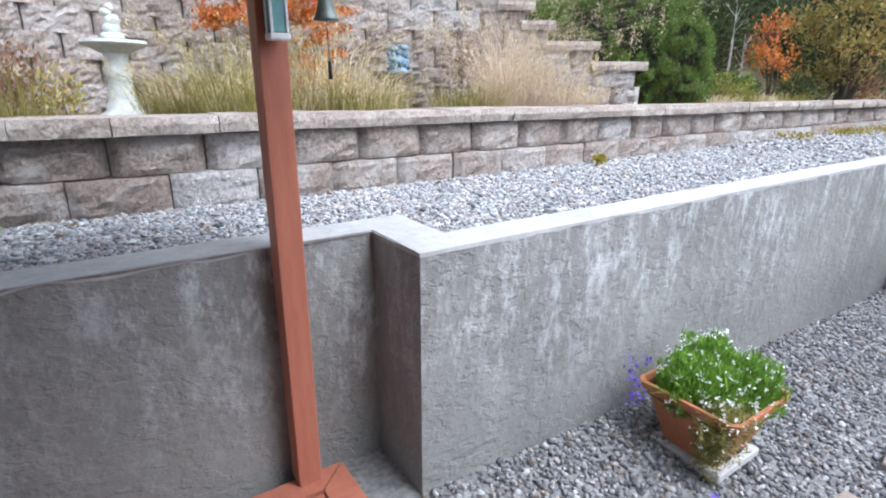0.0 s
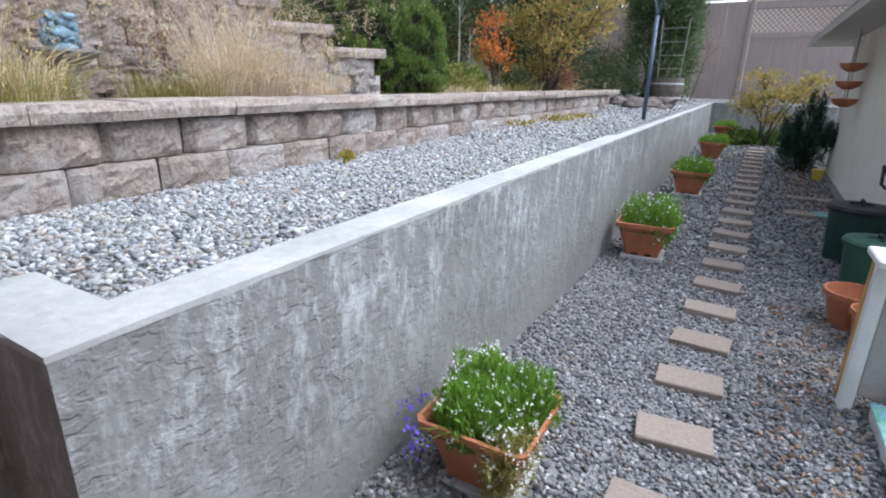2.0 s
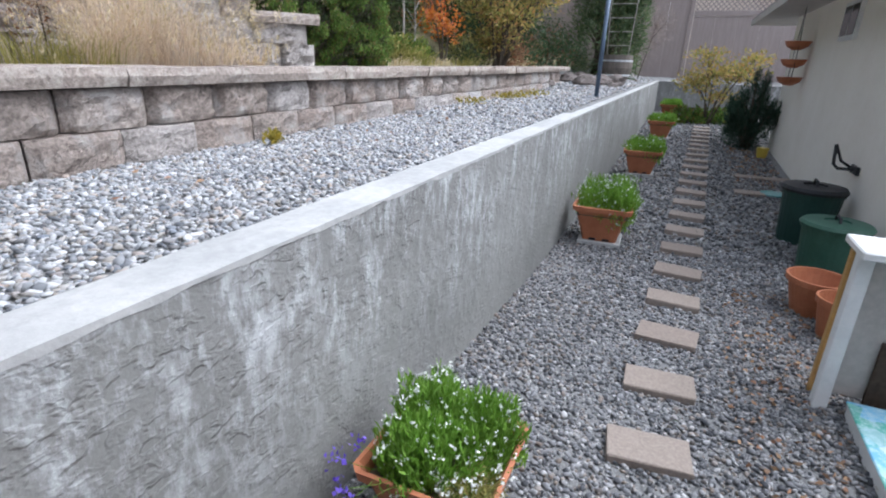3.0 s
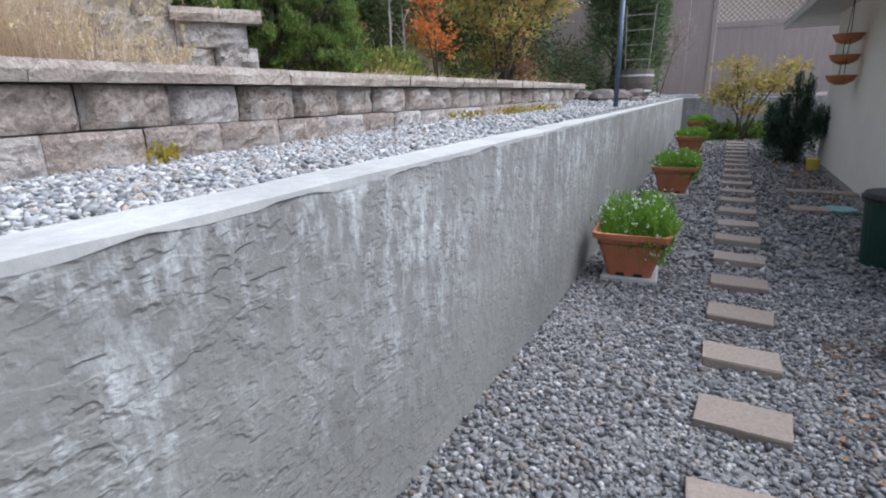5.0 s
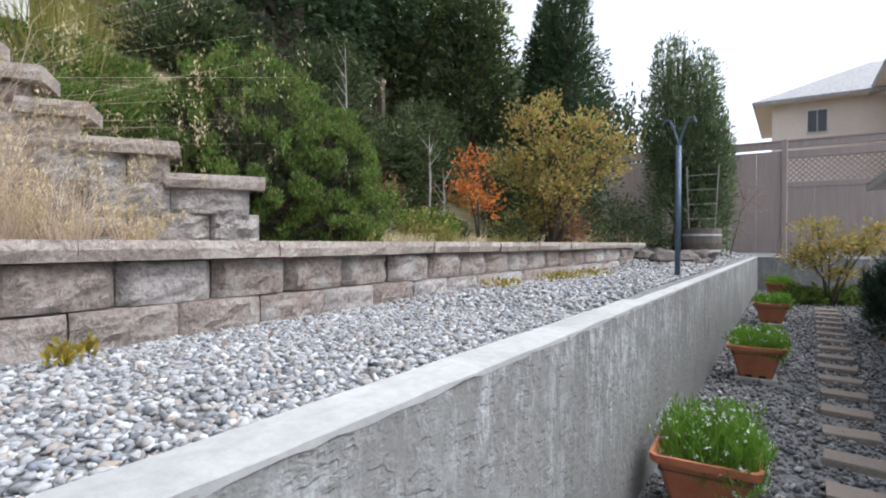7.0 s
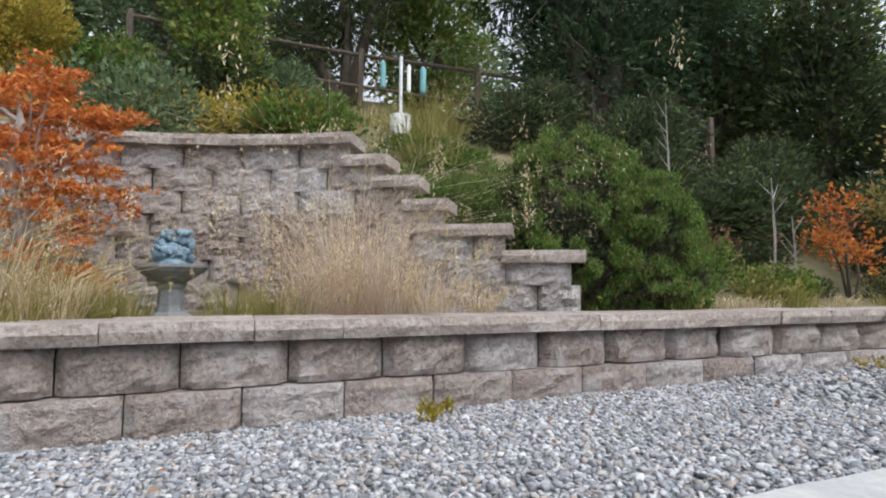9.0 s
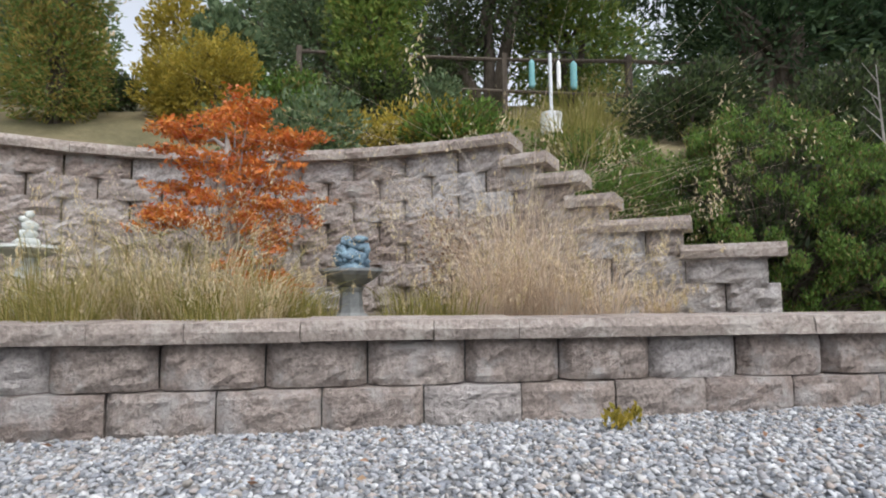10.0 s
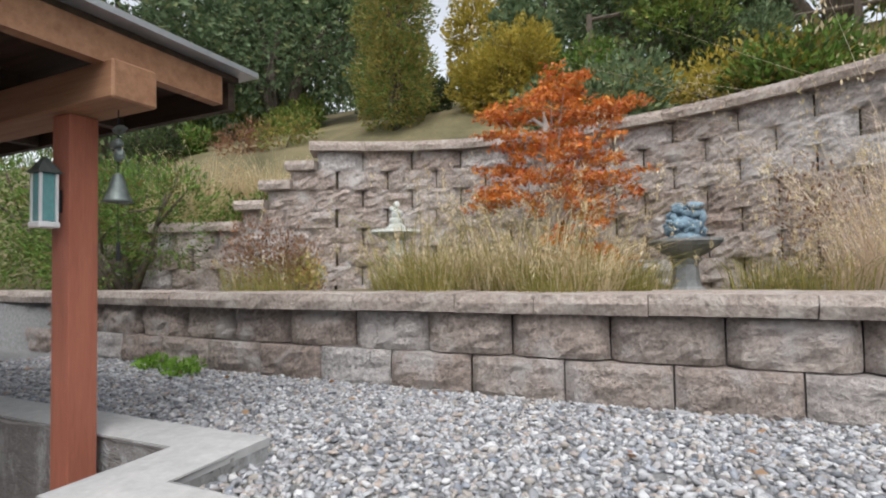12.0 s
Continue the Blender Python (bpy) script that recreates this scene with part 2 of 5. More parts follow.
M_PEACH = leafy("yellow_orange_leaf", [(0.42, 0.34, 0.1), (0.52, 0.4, 0.14), (0.26, 0.29, 0.08), (0.5, 0.27, 0.11), (0.2, 0.23, 0.07), (0.46, 0.36, 0.12)])
M_PURPLE = leafy("plum_leaf", [(0.1, 0.03, 0.04), (0.16, 0.05, 0.06), (0.08, 0.03, 0.035)])
M_RUSSET = leafy("russet_twig_leaf", [(0.2, 0.09, 0.05), (0.3, 0.16, 0.09), (0.15, 0.08, 0.05), (0.36, 0.24, 0.14)])
M_TWIG = leafy("pinkish_grey_twig", [(0.24, 0.19, 0.17), (0.33, 0.27, 0.25), (0.4, 0.34, 0.3)])
M_LIME = leafy("bedding_green", [(0.14, 0.28, 0.03), (0.2, 0.37, 0.05), (0.26, 0.44, 0.08), (0.1, 0.21, 0.025)])
M_PETALWHITE = leafy("white_petal", [(0.75, 0.78, 0.76), (0.85, 0.86, 0.84)])
M_PETALBLUE = leafy("violet_petal", [(0.16, 0.1, 0.6), (0.25, 0.17, 0.7)])
M_FALLEN = leafy("fallen_leaf", [(0.36, 0.2, 0.11), (0.26, 0.14, 0.09), (0.45, 0.3, 0.18), (0.2, 0.12, 0.09)])


def glass_material():
    m, n, l, b = mat("window_glass", 0.05, 0, 0.5)
    b.inputs["Base Color"].default_value = (0.03, 0.035, 0.04, 1)
    return m


M_PANE = glass_material()


def cloth_material():
    """A blue, green and white printed oilcloth."""
    m, n, l, b = mat("printed_oilcloth", 0.4, 0, 0.4)
    t = n.new("ShaderNodeTexVoronoi")
    c = n.new("ShaderNodeTexCoord")
    l.new(c.outputs["Object"], t.inputs["Vector"])
    t.inputs["Scale"].default_value = 9
    sep = n.new("ShaderNodeSeparateColor")
    l.new(t.outputs["Color"], sep.inputs["Color"])
    k = ramp(n, l, sep.outputs["Red"], [(0.0, (0.1, 0.35, 0.6)), (0.25, (0.25, 0.55, 0.75)), (0.45, (0.08, 0.4, 0.3)), (0.65, (0.6, 0.72, 0.8)), (0.85, (0.55, 0.58, 0.3)), (1.0, (0.2, 0.5, 0.65))])
    g = noise_tex(n, l, 18, 5, 0.7)
    k = mix(n, l, ramp(n, l, g, [(0.45, (0, 0, 0)), (0.6, (0.7, 0.7, 0.7))]), k, (0.55, 0.7, 0.78))
    l.new(k, b.inputs["Base Color"])
    return m


M_CLOTH = cloth_material()


# ---- makers ----
def part(name, bm, material, parent=None, label="", smooth=False, at=None):
    me = bpy.data.meshes.new(name)
    bm.to_mesh(me)
    bm.free()
    return part_of(name, me, material, parent, label, smooth, at)


def part_of(name, me, material, parent=None, label="", smooth=False, at=None):
    if material and not me.materials:
        me.materials.append(material)
    if smooth:
        me.polygons.foreach_set("use_smooth", [True] * len(me.polygons))
    ob = new(name, me)
    if parent is not None:
        ob.parent = parent
    if at is not None:
        ob.matrix_basis = at
    if label:
        ob["label"] = label
    return ob


def thing(name, place, label, category, group="", kind="", turn=0):
    return tagged(new_at(name, place, turn), label, category, group, kind)


def new_at(name, place, turn):
    ob = new(name)
    ob.matrix_basis = pose(*place, 0, 0, turn)
    return ob


def box(bm, lo, hi, bevel=0.0, segments=1):
    """A box between two corners, with its edges rounded."""
    r = bmesh.ops.create_cube(bm, size=1)
    vs = r["verts"]
    size, mid = Vector(hi) - Vector(lo), (Vector(hi) + Vector(lo)) / 2
    for v in vs:
        v.co = Vector(v.co[i] * size[i] + mid[i] for i in range(3))
    if bevel:
        bmesh.ops.bevel(bm, geom=list({e for v in vs for e in v.link_edges}), offset=bevel, segments=segments, affect="EDGES", profile=0.6)
    return bm


def boxed(lo, hi, bevel=0.0, segments=1):
    return box(bmesh.new(), lo, hi, bevel, segments)


def tube(bm, points, radii, n=8):
    """A tapering round rod along points."""
    rings = []
    for i, p in enumerate(points):
        a = Vector(points[max(i - 1, 0)])
        b = Vector(points[min(i + 1, len(points) - 1)])
        q = (b - a).to_track_quat("Z", "Y")
        r = radii[i] if isinstance(radii, (list, tuple)) else radii
        rings.append([bm.verts.new(Vector(p) + q @ Vector((r * math.cos(k * math.tau / n), r * math.sin(k * math.tau / n), 0))) for k in range(n)])
    for a, b in zip(rings, rings[1:]):
        for k in range(n):
            bm.faces.new((a[k], a[(k + 1) % n], b[(k + 1) % n], b[k]))
    bm.faces.new(rings[0][::-1])
    bm.faces.new(rings[-1])
    return bm


def lathe(bm, profile, n=24, centre=(0, 0, 0)):
    rings = [[bm.verts.new((centre[0] + r * math.cos(k * math.tau / n), centre[1] + r * math.sin(k * math.tau / n), centre[2] + z)) for k in range(n)] for r, z in profile]
    for a, b in zip(rings, rings[1:]):
        for k in range(n):
            bm.faces.new((a[k], a[(k + 1) % n], b[(k + 1) % n], b[k]))
    bm.faces.new(rings[0][::-1])
    bm.faces.new(rings[-1])
    return bm


def frustum(bm, lo, hi, z0, z1):
    """A four-sided tapering block: half sizes (x, y) at the foot and at the top."""
    v = [bm.verts.new((sx * h[0], sy * h[1], z)) for h, z in ((lo, z0), (hi, z1)) for sx, sy in ((-1, -1), (1, -1), (1, 1), (-1, 1))]
    for f in ((3, 2, 1, 0), (4, 5, 6, 7), (0, 1, 5, 4), (1, 2, 6, 5), (2, 3, 7, 6), (3, 0, 4, 7)):
        bm.faces.new([v[i] for i in f])
    return bm


def lumps(bm, blobs, sub=2, rough=0.15):
    """Rounded lumps pressed together, for cast figures and rocks."""
    for (x, y, z, rx, ry, rz) in blobs:
        r = bmesh.ops.create_icosphere(bm, subdivisions=sub, radius=1)
        for v in r["verts"]:
            k = 1 + rough * noise.noise(v.co * 2.3 + Vector((x, y, z)) * 9)
            v.co = Vector((x + v.co.x * rx * k, y + v.co.y * ry * k, z + v.co.z * rz * k))
    return bm


def mesh_from(name, verts, faces):
    """A mesh out of arrays: verts (n, 3), faces (m, k)."""
    me = bpy.data.meshes.new(name)
    k = faces.shape[1]
    me.vertices.add(len(verts))
    me.vertices.foreach_set("co", verts.astype(np.float32).ravel())
    me.loops.add(faces.size)
    me.loops.foreach_set("vertex_index", faces.astype(np.int32).ravel())
    me.polygons.add(len(faces))
    me.polygons.foreach_set("loop_start", np.arange(0, faces.size, k, dtype=np.int32))
    me.update(calc_edges=True)
    return me


def unit(a):
    return a / np.maximum(np.linalg.norm(a, axis=-1, keepdims=True), 1e-9)


def leaves(name, centres, ahead, length, width, rng, droop=0.0):
    """A small folded leaf at each centre, pointing along ahead."""
    n = len(centres)
    u = unit(ahead + rng.normal(0, 0.45, (n, 3)) - np.array((0, 0, droop)))
    v = unit(np.cross(u, rng.normal(0, 1, (n, 3))))
    w = np.cross(u, v)
    L = length * rng.uniform(0.6, 1.35, (n, 1))
    W = width * rng.uniform(0.6, 1.35, (n, 1))
    verts = np.stack([centres - u * L / 2, centres + v * W / 2 + w * W * 0.2, centres + u * L / 2, centres - v * W / 2 + w * W * 0.2], 1).reshape(-1, 3)
    return mesh_from(name, verts, np.arange(4 * n).reshape(-1, 4))


def crown_points(blobs, count, rng, depth=0.35, ragged=0.22):
    """Points near the skin of a group of rounded masses, and the way outwards."""
    blobs = np.array(blobs, float)
    area = np.array([b[3] * b[4] + b[4] * b[5] + b[3] * b[5] for b in blobs])
    which = rng.choice(len(blobs), count, p=area / area.sum())
    d = unit(rng.normal(0, 1, (count, 3)))
    b = blobs[which]
    phase = which[:, None] * 1.7
    wave = np.sin(d[:, :1] * 5 + phase) * np.sin(d[:, 1:2] * 6 + 2 * phase) + 0.6 * np.sin(d[:, 2:] * 9 + phase + d[:, :1] * 7)
    r = (1 - depth * rng.uniform(0, 1, (count, 1)) ** 2) * (1 + ragged * wave * 0.55) * (1 + rng.normal(0, 0.05, (count, 1)))
    return b[:, :3] + d * b[:, 3:] * r, unit(d * b[:, [4, 3, 3]] + np.array((0, 0, 0.25)))


def bush(name, place, blobs, count, leaf, material, label, category="shrub", trunk=None, seed=1, ragged=0.22, depth=0.4, group="", droop=0.0, bark=None):
    """A shrub or tree: stems, and a crown of many small leaves. Blobs are relative to its foot."""
    rng = np.random.default_rng(seed)
    ob = thing(name, place, label, category, group)
    bm = bmesh.new()
    top = max(b[2] for b in blobs)
    if trunk is None:
        trunk = 0.03
    for i, b in enumerate(blobs):
        end = Vector((b[0], b[1], b[2] + b[5] * 0.4))
        mid = Vector((b[0] * 0.4 + rng.normal(0, 0.1 * abs(b[3])), b[1] * 0.4 + rng.normal(0, 0.1 * abs(b[3])), b[2] * 0.5))
        tube(bm, [(b[0] * 0.03, b[1] * 0.03, -0.1), mid, end], [trunk, trunk * 0.7, trunk * 0.25], 7)
        for j in range(4):
            d = Vector(unit(rng.normal(0, 1, 3)))
            tube(bm, [mid.lerp(end, 0.3 + 0.15 * j), end + Vector((d.x * b[3], d.y * b[4], d.z * b[5])) * 0.8], [trunk * 0.4, trunk * 0.1], 5)
    part("trunk", bm, bark or M_BARK, ob, smooth=True)
    c, a = crown_points(blobs, count, rng, depth, ragged)
    keep = c[:, 2] > -0.02
    tagged(part_of("crown", leaves("crown", c[keep], a[keep], leaf[0], leaf[1], rng, droop), material, ob), kind="stuff")
    return ob


def tuft(name, place, radius, height, count, material, label, category="grass", seed=1, lean=0.35, width=0.006, heads=0, group=""):
    """A clump of grass: many thin bent blades from one foot, some with a feathery head."""
    rng = np.random.default_rng(seed)
    ob = thing(name, place, label, category, group)
    n = count
    a = rng.uniform(0, math.tau, n)
    r = radius * 0.85 * np.sqrt(rng.uniform(0, 1, n))
    foot = np.stack([r * np.cos(a), r * np.sin(a), np.zeros(n)], 1)
    h = height * (0.25 + 0.85 * rng.uniform(0, 1, (n, 1)) ** 1.3)
    b = a + rng.normal(0, 0.6, n)
    out = np.stack([np.cos(b), np.sin(b), np.zeros(n)], 1) * h * lean * rng.uniform(0.2, 1.4, (n, 1))
    side = unit(np.stack([-np.sin(b), np.cos(b), np.zeros(n)], 1) + rng.normal(0, 0.5, (n, 3))) * width
    mid = foot + out * 0.35 + np.array((0, 0, 1)) * h * 0.6
    tip = foot + out + np.array((0, 0, 1)) * h * (0.95 - 0.2 * lean)
    verts = np.stack([foot - side, foot + side, mid + side * 0.8, mid - side * 0.8, tip + side * 0.15, tip - side * 0.15], 1).reshape(-1, 3)
    k = np.arange(n)[:, None] * 6
    faces = np.concatenate([k + [0, 1, 2, 3], k + [3, 2, 4, 5]])
    tagged(part_of("foliage", mesh_from("foliage", verts, faces), material, ob), kind="stuff")
    if heads:
        pick = rng.choice(n, heads)
        c = np.repeat(tip[pick], 14, 0) + rng.normal(0, 1, (heads * 14, 3)) * np.array((0.012, 0.012, 0.035)) * (height / 0.8)
        tagged(part_of("seed_fluff", leaves("seed_fluff", c, np.tile((0, 0, 1.0), (len(c), 1)), 0.022, 0.006, rng), M_STRAW, ob), kind="stuff")
    return ob


# ---- the ground ----
def low_ground(x, y):
    """Height of the gravel path, which is banked up towards the concrete wall."""
    z = -0.125 + 0.02 * min(max(x - 5.2, 0), 14)
    foot = 0.17 - 0.05 * min(max(x, 1.5), 14)
    t = min(max((y - 0.42) / 0.75, 0), 1)
    return z + max(foot - z, 0) * t * t * (3 - 2 * t) * (1 if x < 20.5 else 0)


def back_wall(x):
    """The line of the high block wall in plan: its front, as a function of x."""
    if x < -0.16:
        return 4.426 - 0.36 * min(-0.16 - x, 2.0)
    if x > 3.9:
        return 4.473 - 0.66 * min(x - 3.9, 1.58)
    return 5.12 - (0.19 if x < 1.75 else 0.14) * (x - 1.75) ** 2


def wall_top(x):
    """Height of the back wall's crown along x: it steps down course by course at both ends."""
    for edge, z in ((-2.1, 1.5), (-1.6, 1.9), (-0.83, 2.08), (-0.6, 2.27), (-0.36, 2.45), (-0.15, 2.62), (4.04, 2.8), (4.26, 2.62), (4.47, 2.45), (4.65, 2.27), (5.03, 2.08), (5.46, 1.89)):
        if x < edge:
            return z
    return 1.5


def hill(x, y):
    yi = back_wall(x)
    zi = min(wall_top(x), wall_top(x - 0.15), wall_top(x + 0.15)) - 0.1
    up = 2.65 + 0.42 * (y - 4.6) if y < 14 else 6.6 + 0.28 * (y - 14) if y < 40 else 13.88 + 0.03 * (y - 40)
    t = min(max((y - yi - 0.1) / 2.6, 0), 1)
    z = zi + (max(up, zi) - zi) * t
    far = min(max((x - 9) / 8, 0), 1)
    return z * (1 - far) + (1.5 + (z - 1.5) * 0.55) * far + 0.05 * noise.noise(Vector((x * 0.7, y * 0.7, 0)))


def grid(name, xs, ys, height, material):
    verts = np.array([(x, y, height(x, y)) for y in ys for x in xs])
    nx = len(xs)
    i = np.arange(nx - 1)[None, :] + np.arange(len(ys) - 1)[:, None] * nx
    faces = np.stack([i, i + 1, i + nx + 1, i + nx], -1).reshape(-1, 4)
    me = mesh_from(name, verts, faces)
    return part_of(name, me, material, smooth=True)


def terrace(x, y):
    """Height of the upper gravel: level, with a low mound at its far end."""
    return 1.045 - 0.045 * min(max(y - 1.53, 0), 1.6) + 0.012 * min(max(x - 2.5, 0), 5) + 0.2 * min(max((x - 11) / 4, 0), 1) * min(max((y - 1.6) / 0.6, 0), 1)


def ground_height(x, y):
    step = 1.45 if x > 1.6 else 1.8
    if x > 20.42:
        return 1.05
    if y < step:
        return low_ground(x, y)
    return terrace(x, y) if y < 3.2 else 1.4


xs = [-1500, -300, -60, -20, -8, -4, -2, -1, 0, 1, 1.58, 1.62] + [2 + 0.5 * i for i in range(37)] + [20.4, 20.44, 24, 40, 80, 300, 1500]
ys = [-1500, -300, -60, -20, -8, -4, -2] + [-1.5 + 0.25 * i for i in range(9)] + [0.72, 0.85, 0.98] + [1.01 + 0.035 * i for i in range(10)] + [1.36, 1.44, 1.46, 1.79, 1.81, 2.2, 2.6, 3.0, 3.19, 3.21, 4, 6, 20, 60, 300, 1500]
tagged(grid("ground", xs, ys, ground_height, M_BED), "dark gravel-covered garden ground", "ground", kind="structure")
hx = [-1500, -300, -60, -25, -12, -7, -4, -2.5] + [-2.3 + 0.1 * i for i in range(82)] + [6.3, 7, 8, 9, 10, 12, 14, 17, 20, 25, 40, 80, 300, 1500]


def hillside():
    offs = [0.12, 0.3, 0.6, 1.0, 1.5, 2.0, 2.6, 3.4, 4.5, 6, 8, 10, 13, 17, 23, 32, 45, 80, 300, 1500]
    verts = []
    for d in offs:
        for x in hx:
            y = back_wall(x) + d
            verts.append((x, y, hill(x, y)))
    nx = len(hx)
    i = np.arange(nx - 1)[None, :] + np.arange(len(offs) - 1)[:, None] * nx
    faces = np.stack([i, i + 1, i + nx + 1, i + nx], -1).reshape(-1, 4)
    return part_of("ground", mesh_from("hillside", np.array(verts), faces), M_HILL, smooth=True)


tagged(hillside(), "dry grassy hillside rising behind the garden walls", "hillside", kind="structure")


def bed():
    """The planting bed between the low and the high block wall."""
    bx = [-8, -4, -2.5] + [-1.5 + 0.25 * i for i in range(29)] + [7, 9, 11, 13, 16, 20]
    verts = []
    for j in range(7):
        for x in bx:
            y0, y1 = 3.2, back_wall(x) + 0.15
            verts.append((x, y0 + (y1 - y0) * j / 6, 1.43 + 0.03 * noise.noise(Vector((x * 2, j, 0)))))
    nx = len(bx)
    i = np.arange(nx - 1)[None, :] + np.arange(6)[:, None] * nx
    return part_of("planting_bed", mesh_from("planting_bed", np.array(verts), np.stack([i, i + 1, i + nx + 1, i + nx], -1).reshape(-1, 4)), M_SOIL, smooth=True)


tagged(bed(), "planting bed of dry brown soil and litter", "soil", kind="structure")


# ---- concrete retaining wall ----
def prism(name, outline, z0, z1, material, label, bevel=0.012):
    bm = bmesh.new()
    lo = [bm.verts.new((x, y, z0)) for x, y in outline]
    hi = [bm.verts.new((x, y, z1)) for x, y in outline]
    n = len(outline)
    bm.faces.new(lo[::-1])
    top = bm.faces.new(hi)
    for i in range(n):
        bm.faces.new((lo[i], lo[(i + 1) % n], hi[(i + 1) % n], hi[i]))
    bmesh.ops.bevel(bm, geom=list(top.edges), offset=bevel, segments=2, affect="EDGES", profile=0.5)
    return tagged(part(name, bm, material), label, "wall", kind="structure")


L_OUT = [(-7, 1.715), (1.5, 1.715), (1.5, 1.36), (20.35, 1.36), (20.35, -3.2), (20.52, -3.2), (20.52, 1.53), (1.71, 1.53), (1.71, 1.885), (-7, 1.885)]
prism("wall_concrete", L_OUT, -0.6, 1.092, M_STUCCO, "grey stuccoed concrete retaining wall with white lime streaks")


def uneven_cap():
    """The wall's pale top coat, a little ragged along its edges."""
    rng = np.random.default_rng(3)
    bm = bmesh.new()
    runs = [((-7, 1.715), (1.5, 1.715), (-7, 1.885), (1.71, 1.885)), ((1.5, 1.715), (1.5, 1.36), (1.71, 1.885), (1.71, 1.53)), ((1.5, 1.36), (20.35, 1.36), (1.71, 1.53), (20.52, 1.53)), ((20.35, 1.36), (20.35, -3.2), (20.52, 1.53), (20.52, -3.2))]
    for a, b, c, d in runs:
        n = max(2, int((Vector(b) - Vector(a)).length / 0.06))
        rows = []
        for i in range(n + 1):
            t = i / n
            p, q = Vector(a).lerp(Vector(b), t), Vector(c).lerp(Vector(d), t)
            w = (q - p) / max((q - p).length, 1e-6)
            k = 0.008 * noise.noise(Vector((p.x * 6, p.y * 6, 1))) + rng.normal(0, 0.0012)
            if i in (0, n):
                k = 0
            p2, q2 = p - w * (0.004 + k), q + w * (0.004 + k)
            dz = 0.004 * noise.noise(Vector((p.x * 3, p.y * 3, 5)))
            rows.append([bm.verts.new((p2.x, p2.y, 1.078 + 2 * k)), bm.verts.new((p2.x, p2.y, 1.095 + dz)), bm.verts.new(((p2.x + q2.x) / 2, (p2.y + q2.y) / 2, 1.1 + dz)), bm.verts.new((q2.x, q2.y, 1.095 + dz)), bm.verts.new((q2.x, q2.y, 1.07))])
        for r0, r1 in zip(rows, rows[1:]):
            for j in range(4):
                bm.faces.new((r0[j], r1[j], r1[j + 1], r0[j + 1]))
    return tagged(part("trim", bm, M_CAPCON, smooth=False), "pale smooth top of the concrete retaining wall", "wall cap", kind="structure")


uneven_cap()


# ---- split-faced block walls ----
def block_mesh(w, h, d, seed, rounded=0.085, rough=0.01, arris=0.004):
    """One concrete block, its front at y = 0: split and rough, drawn back at both ends, the other sides plain."""
    rng = random.Random(seed)
    bm = bmesh.new()
    nx, nz = 10, 6
    front = []
    for j in range(nz + 1):
        row = []
        for i in range(nx + 1):
            u, v = i / nx, j / nz
            edge = max(abs(u - 0.5) * 2 - 0.7, 0) / 0.3
            y = rounded * edge ** 1.3 + (arris if j in (0, nz) else 0)
            if 0 < i < nx and 0 < j < nz:
                y += rough * 1.6 * noise.noise(Vector((u * 4.5, v * 3, seed * 3.7))) + rng.uniform(-rough, rough) * 0.45
            elif j in (0, nz) and 0 < i < nx:
                y += rng.uniform(-0.004, 0.006)
            row.append(bm.verts.new(((u - 0.5) * w, y, v * h + (rng.uniform(-0.003, 0.003) if 0 < j < nz else 0))))
        front.append(row)
    for j in range(nz):
        for i in range(nx):
            bm.faces.new((front[j][i], front[j][i + 1], front[j + 1][i + 1], front[j + 1][i]))
    back = [[bm.verts.new((x * w * 0.4, d, z)) for x in (-1, 1)] for z in (0, h)]
    bm.faces.new([back[0][1], back[0][0], back[1][0], back[1][1]])
    bm.faces.new([*front[nz], back[1][1], back[1][0]])
    bm.faces.new([*front[0][::-1], back[0][0], back[0][1]])
    bm.faces.new([front[j][0] for j in range(nz, -1, -1)] + [back[0][0], back[1][0]])
    bm.faces.new([front[j][nx] for j in range(nz + 1)] + [back[1][1], back[0][1]])
    me = bpy.data.meshes.new("block")
    bm.to_mesh(me)
    bm.free()
    me.materials.append(M_BLOCK)
    me.polygons.foreach_set("use_smooth", [False] * len(me.polygons))
    return me


def cope_mesh(w, d, h, seed):
    rng = random.Random(seed)
    bm = bmesh.new()
    nx = 5
    a = [[bm.verts.new(((i / nx - 0.5) * w, y0 + (rng.uniform(-0.011, 0.009) if k < 2 else 0), z)) for i in range(nx + 1)] for k, (y0, z) in enumerate(((0.006, 0.0), (-0.004, h * 0.55), (0.006, h), (d, h), (d, 0)))]
    for r0, r1 in zip(a, a[1:] + a[:1]):
        for i in range(nx):
            bm.faces.new((r0[i], r0[i + 1], r1[i + 1], r1[i]))
    bm.faces.new([r[0] for r in a[::-1]])
    bm.faces.new([r[nx] for r in a])
    me = bpy.data.meshes.new("coping_slab")
    bm.to_mesh(me)
    bm.free()
    me.materials.append(M_COPE)
    return me


def low_wall_y(x):
    """Front of the low block wall in plan."""
    return 3.07 + 0.035 * max(0.6 - x, 0) ** 1.3 - 0.02 * max(x - 5, 0) * (1 if x < 9 else 4 / max(x - 5, 4))


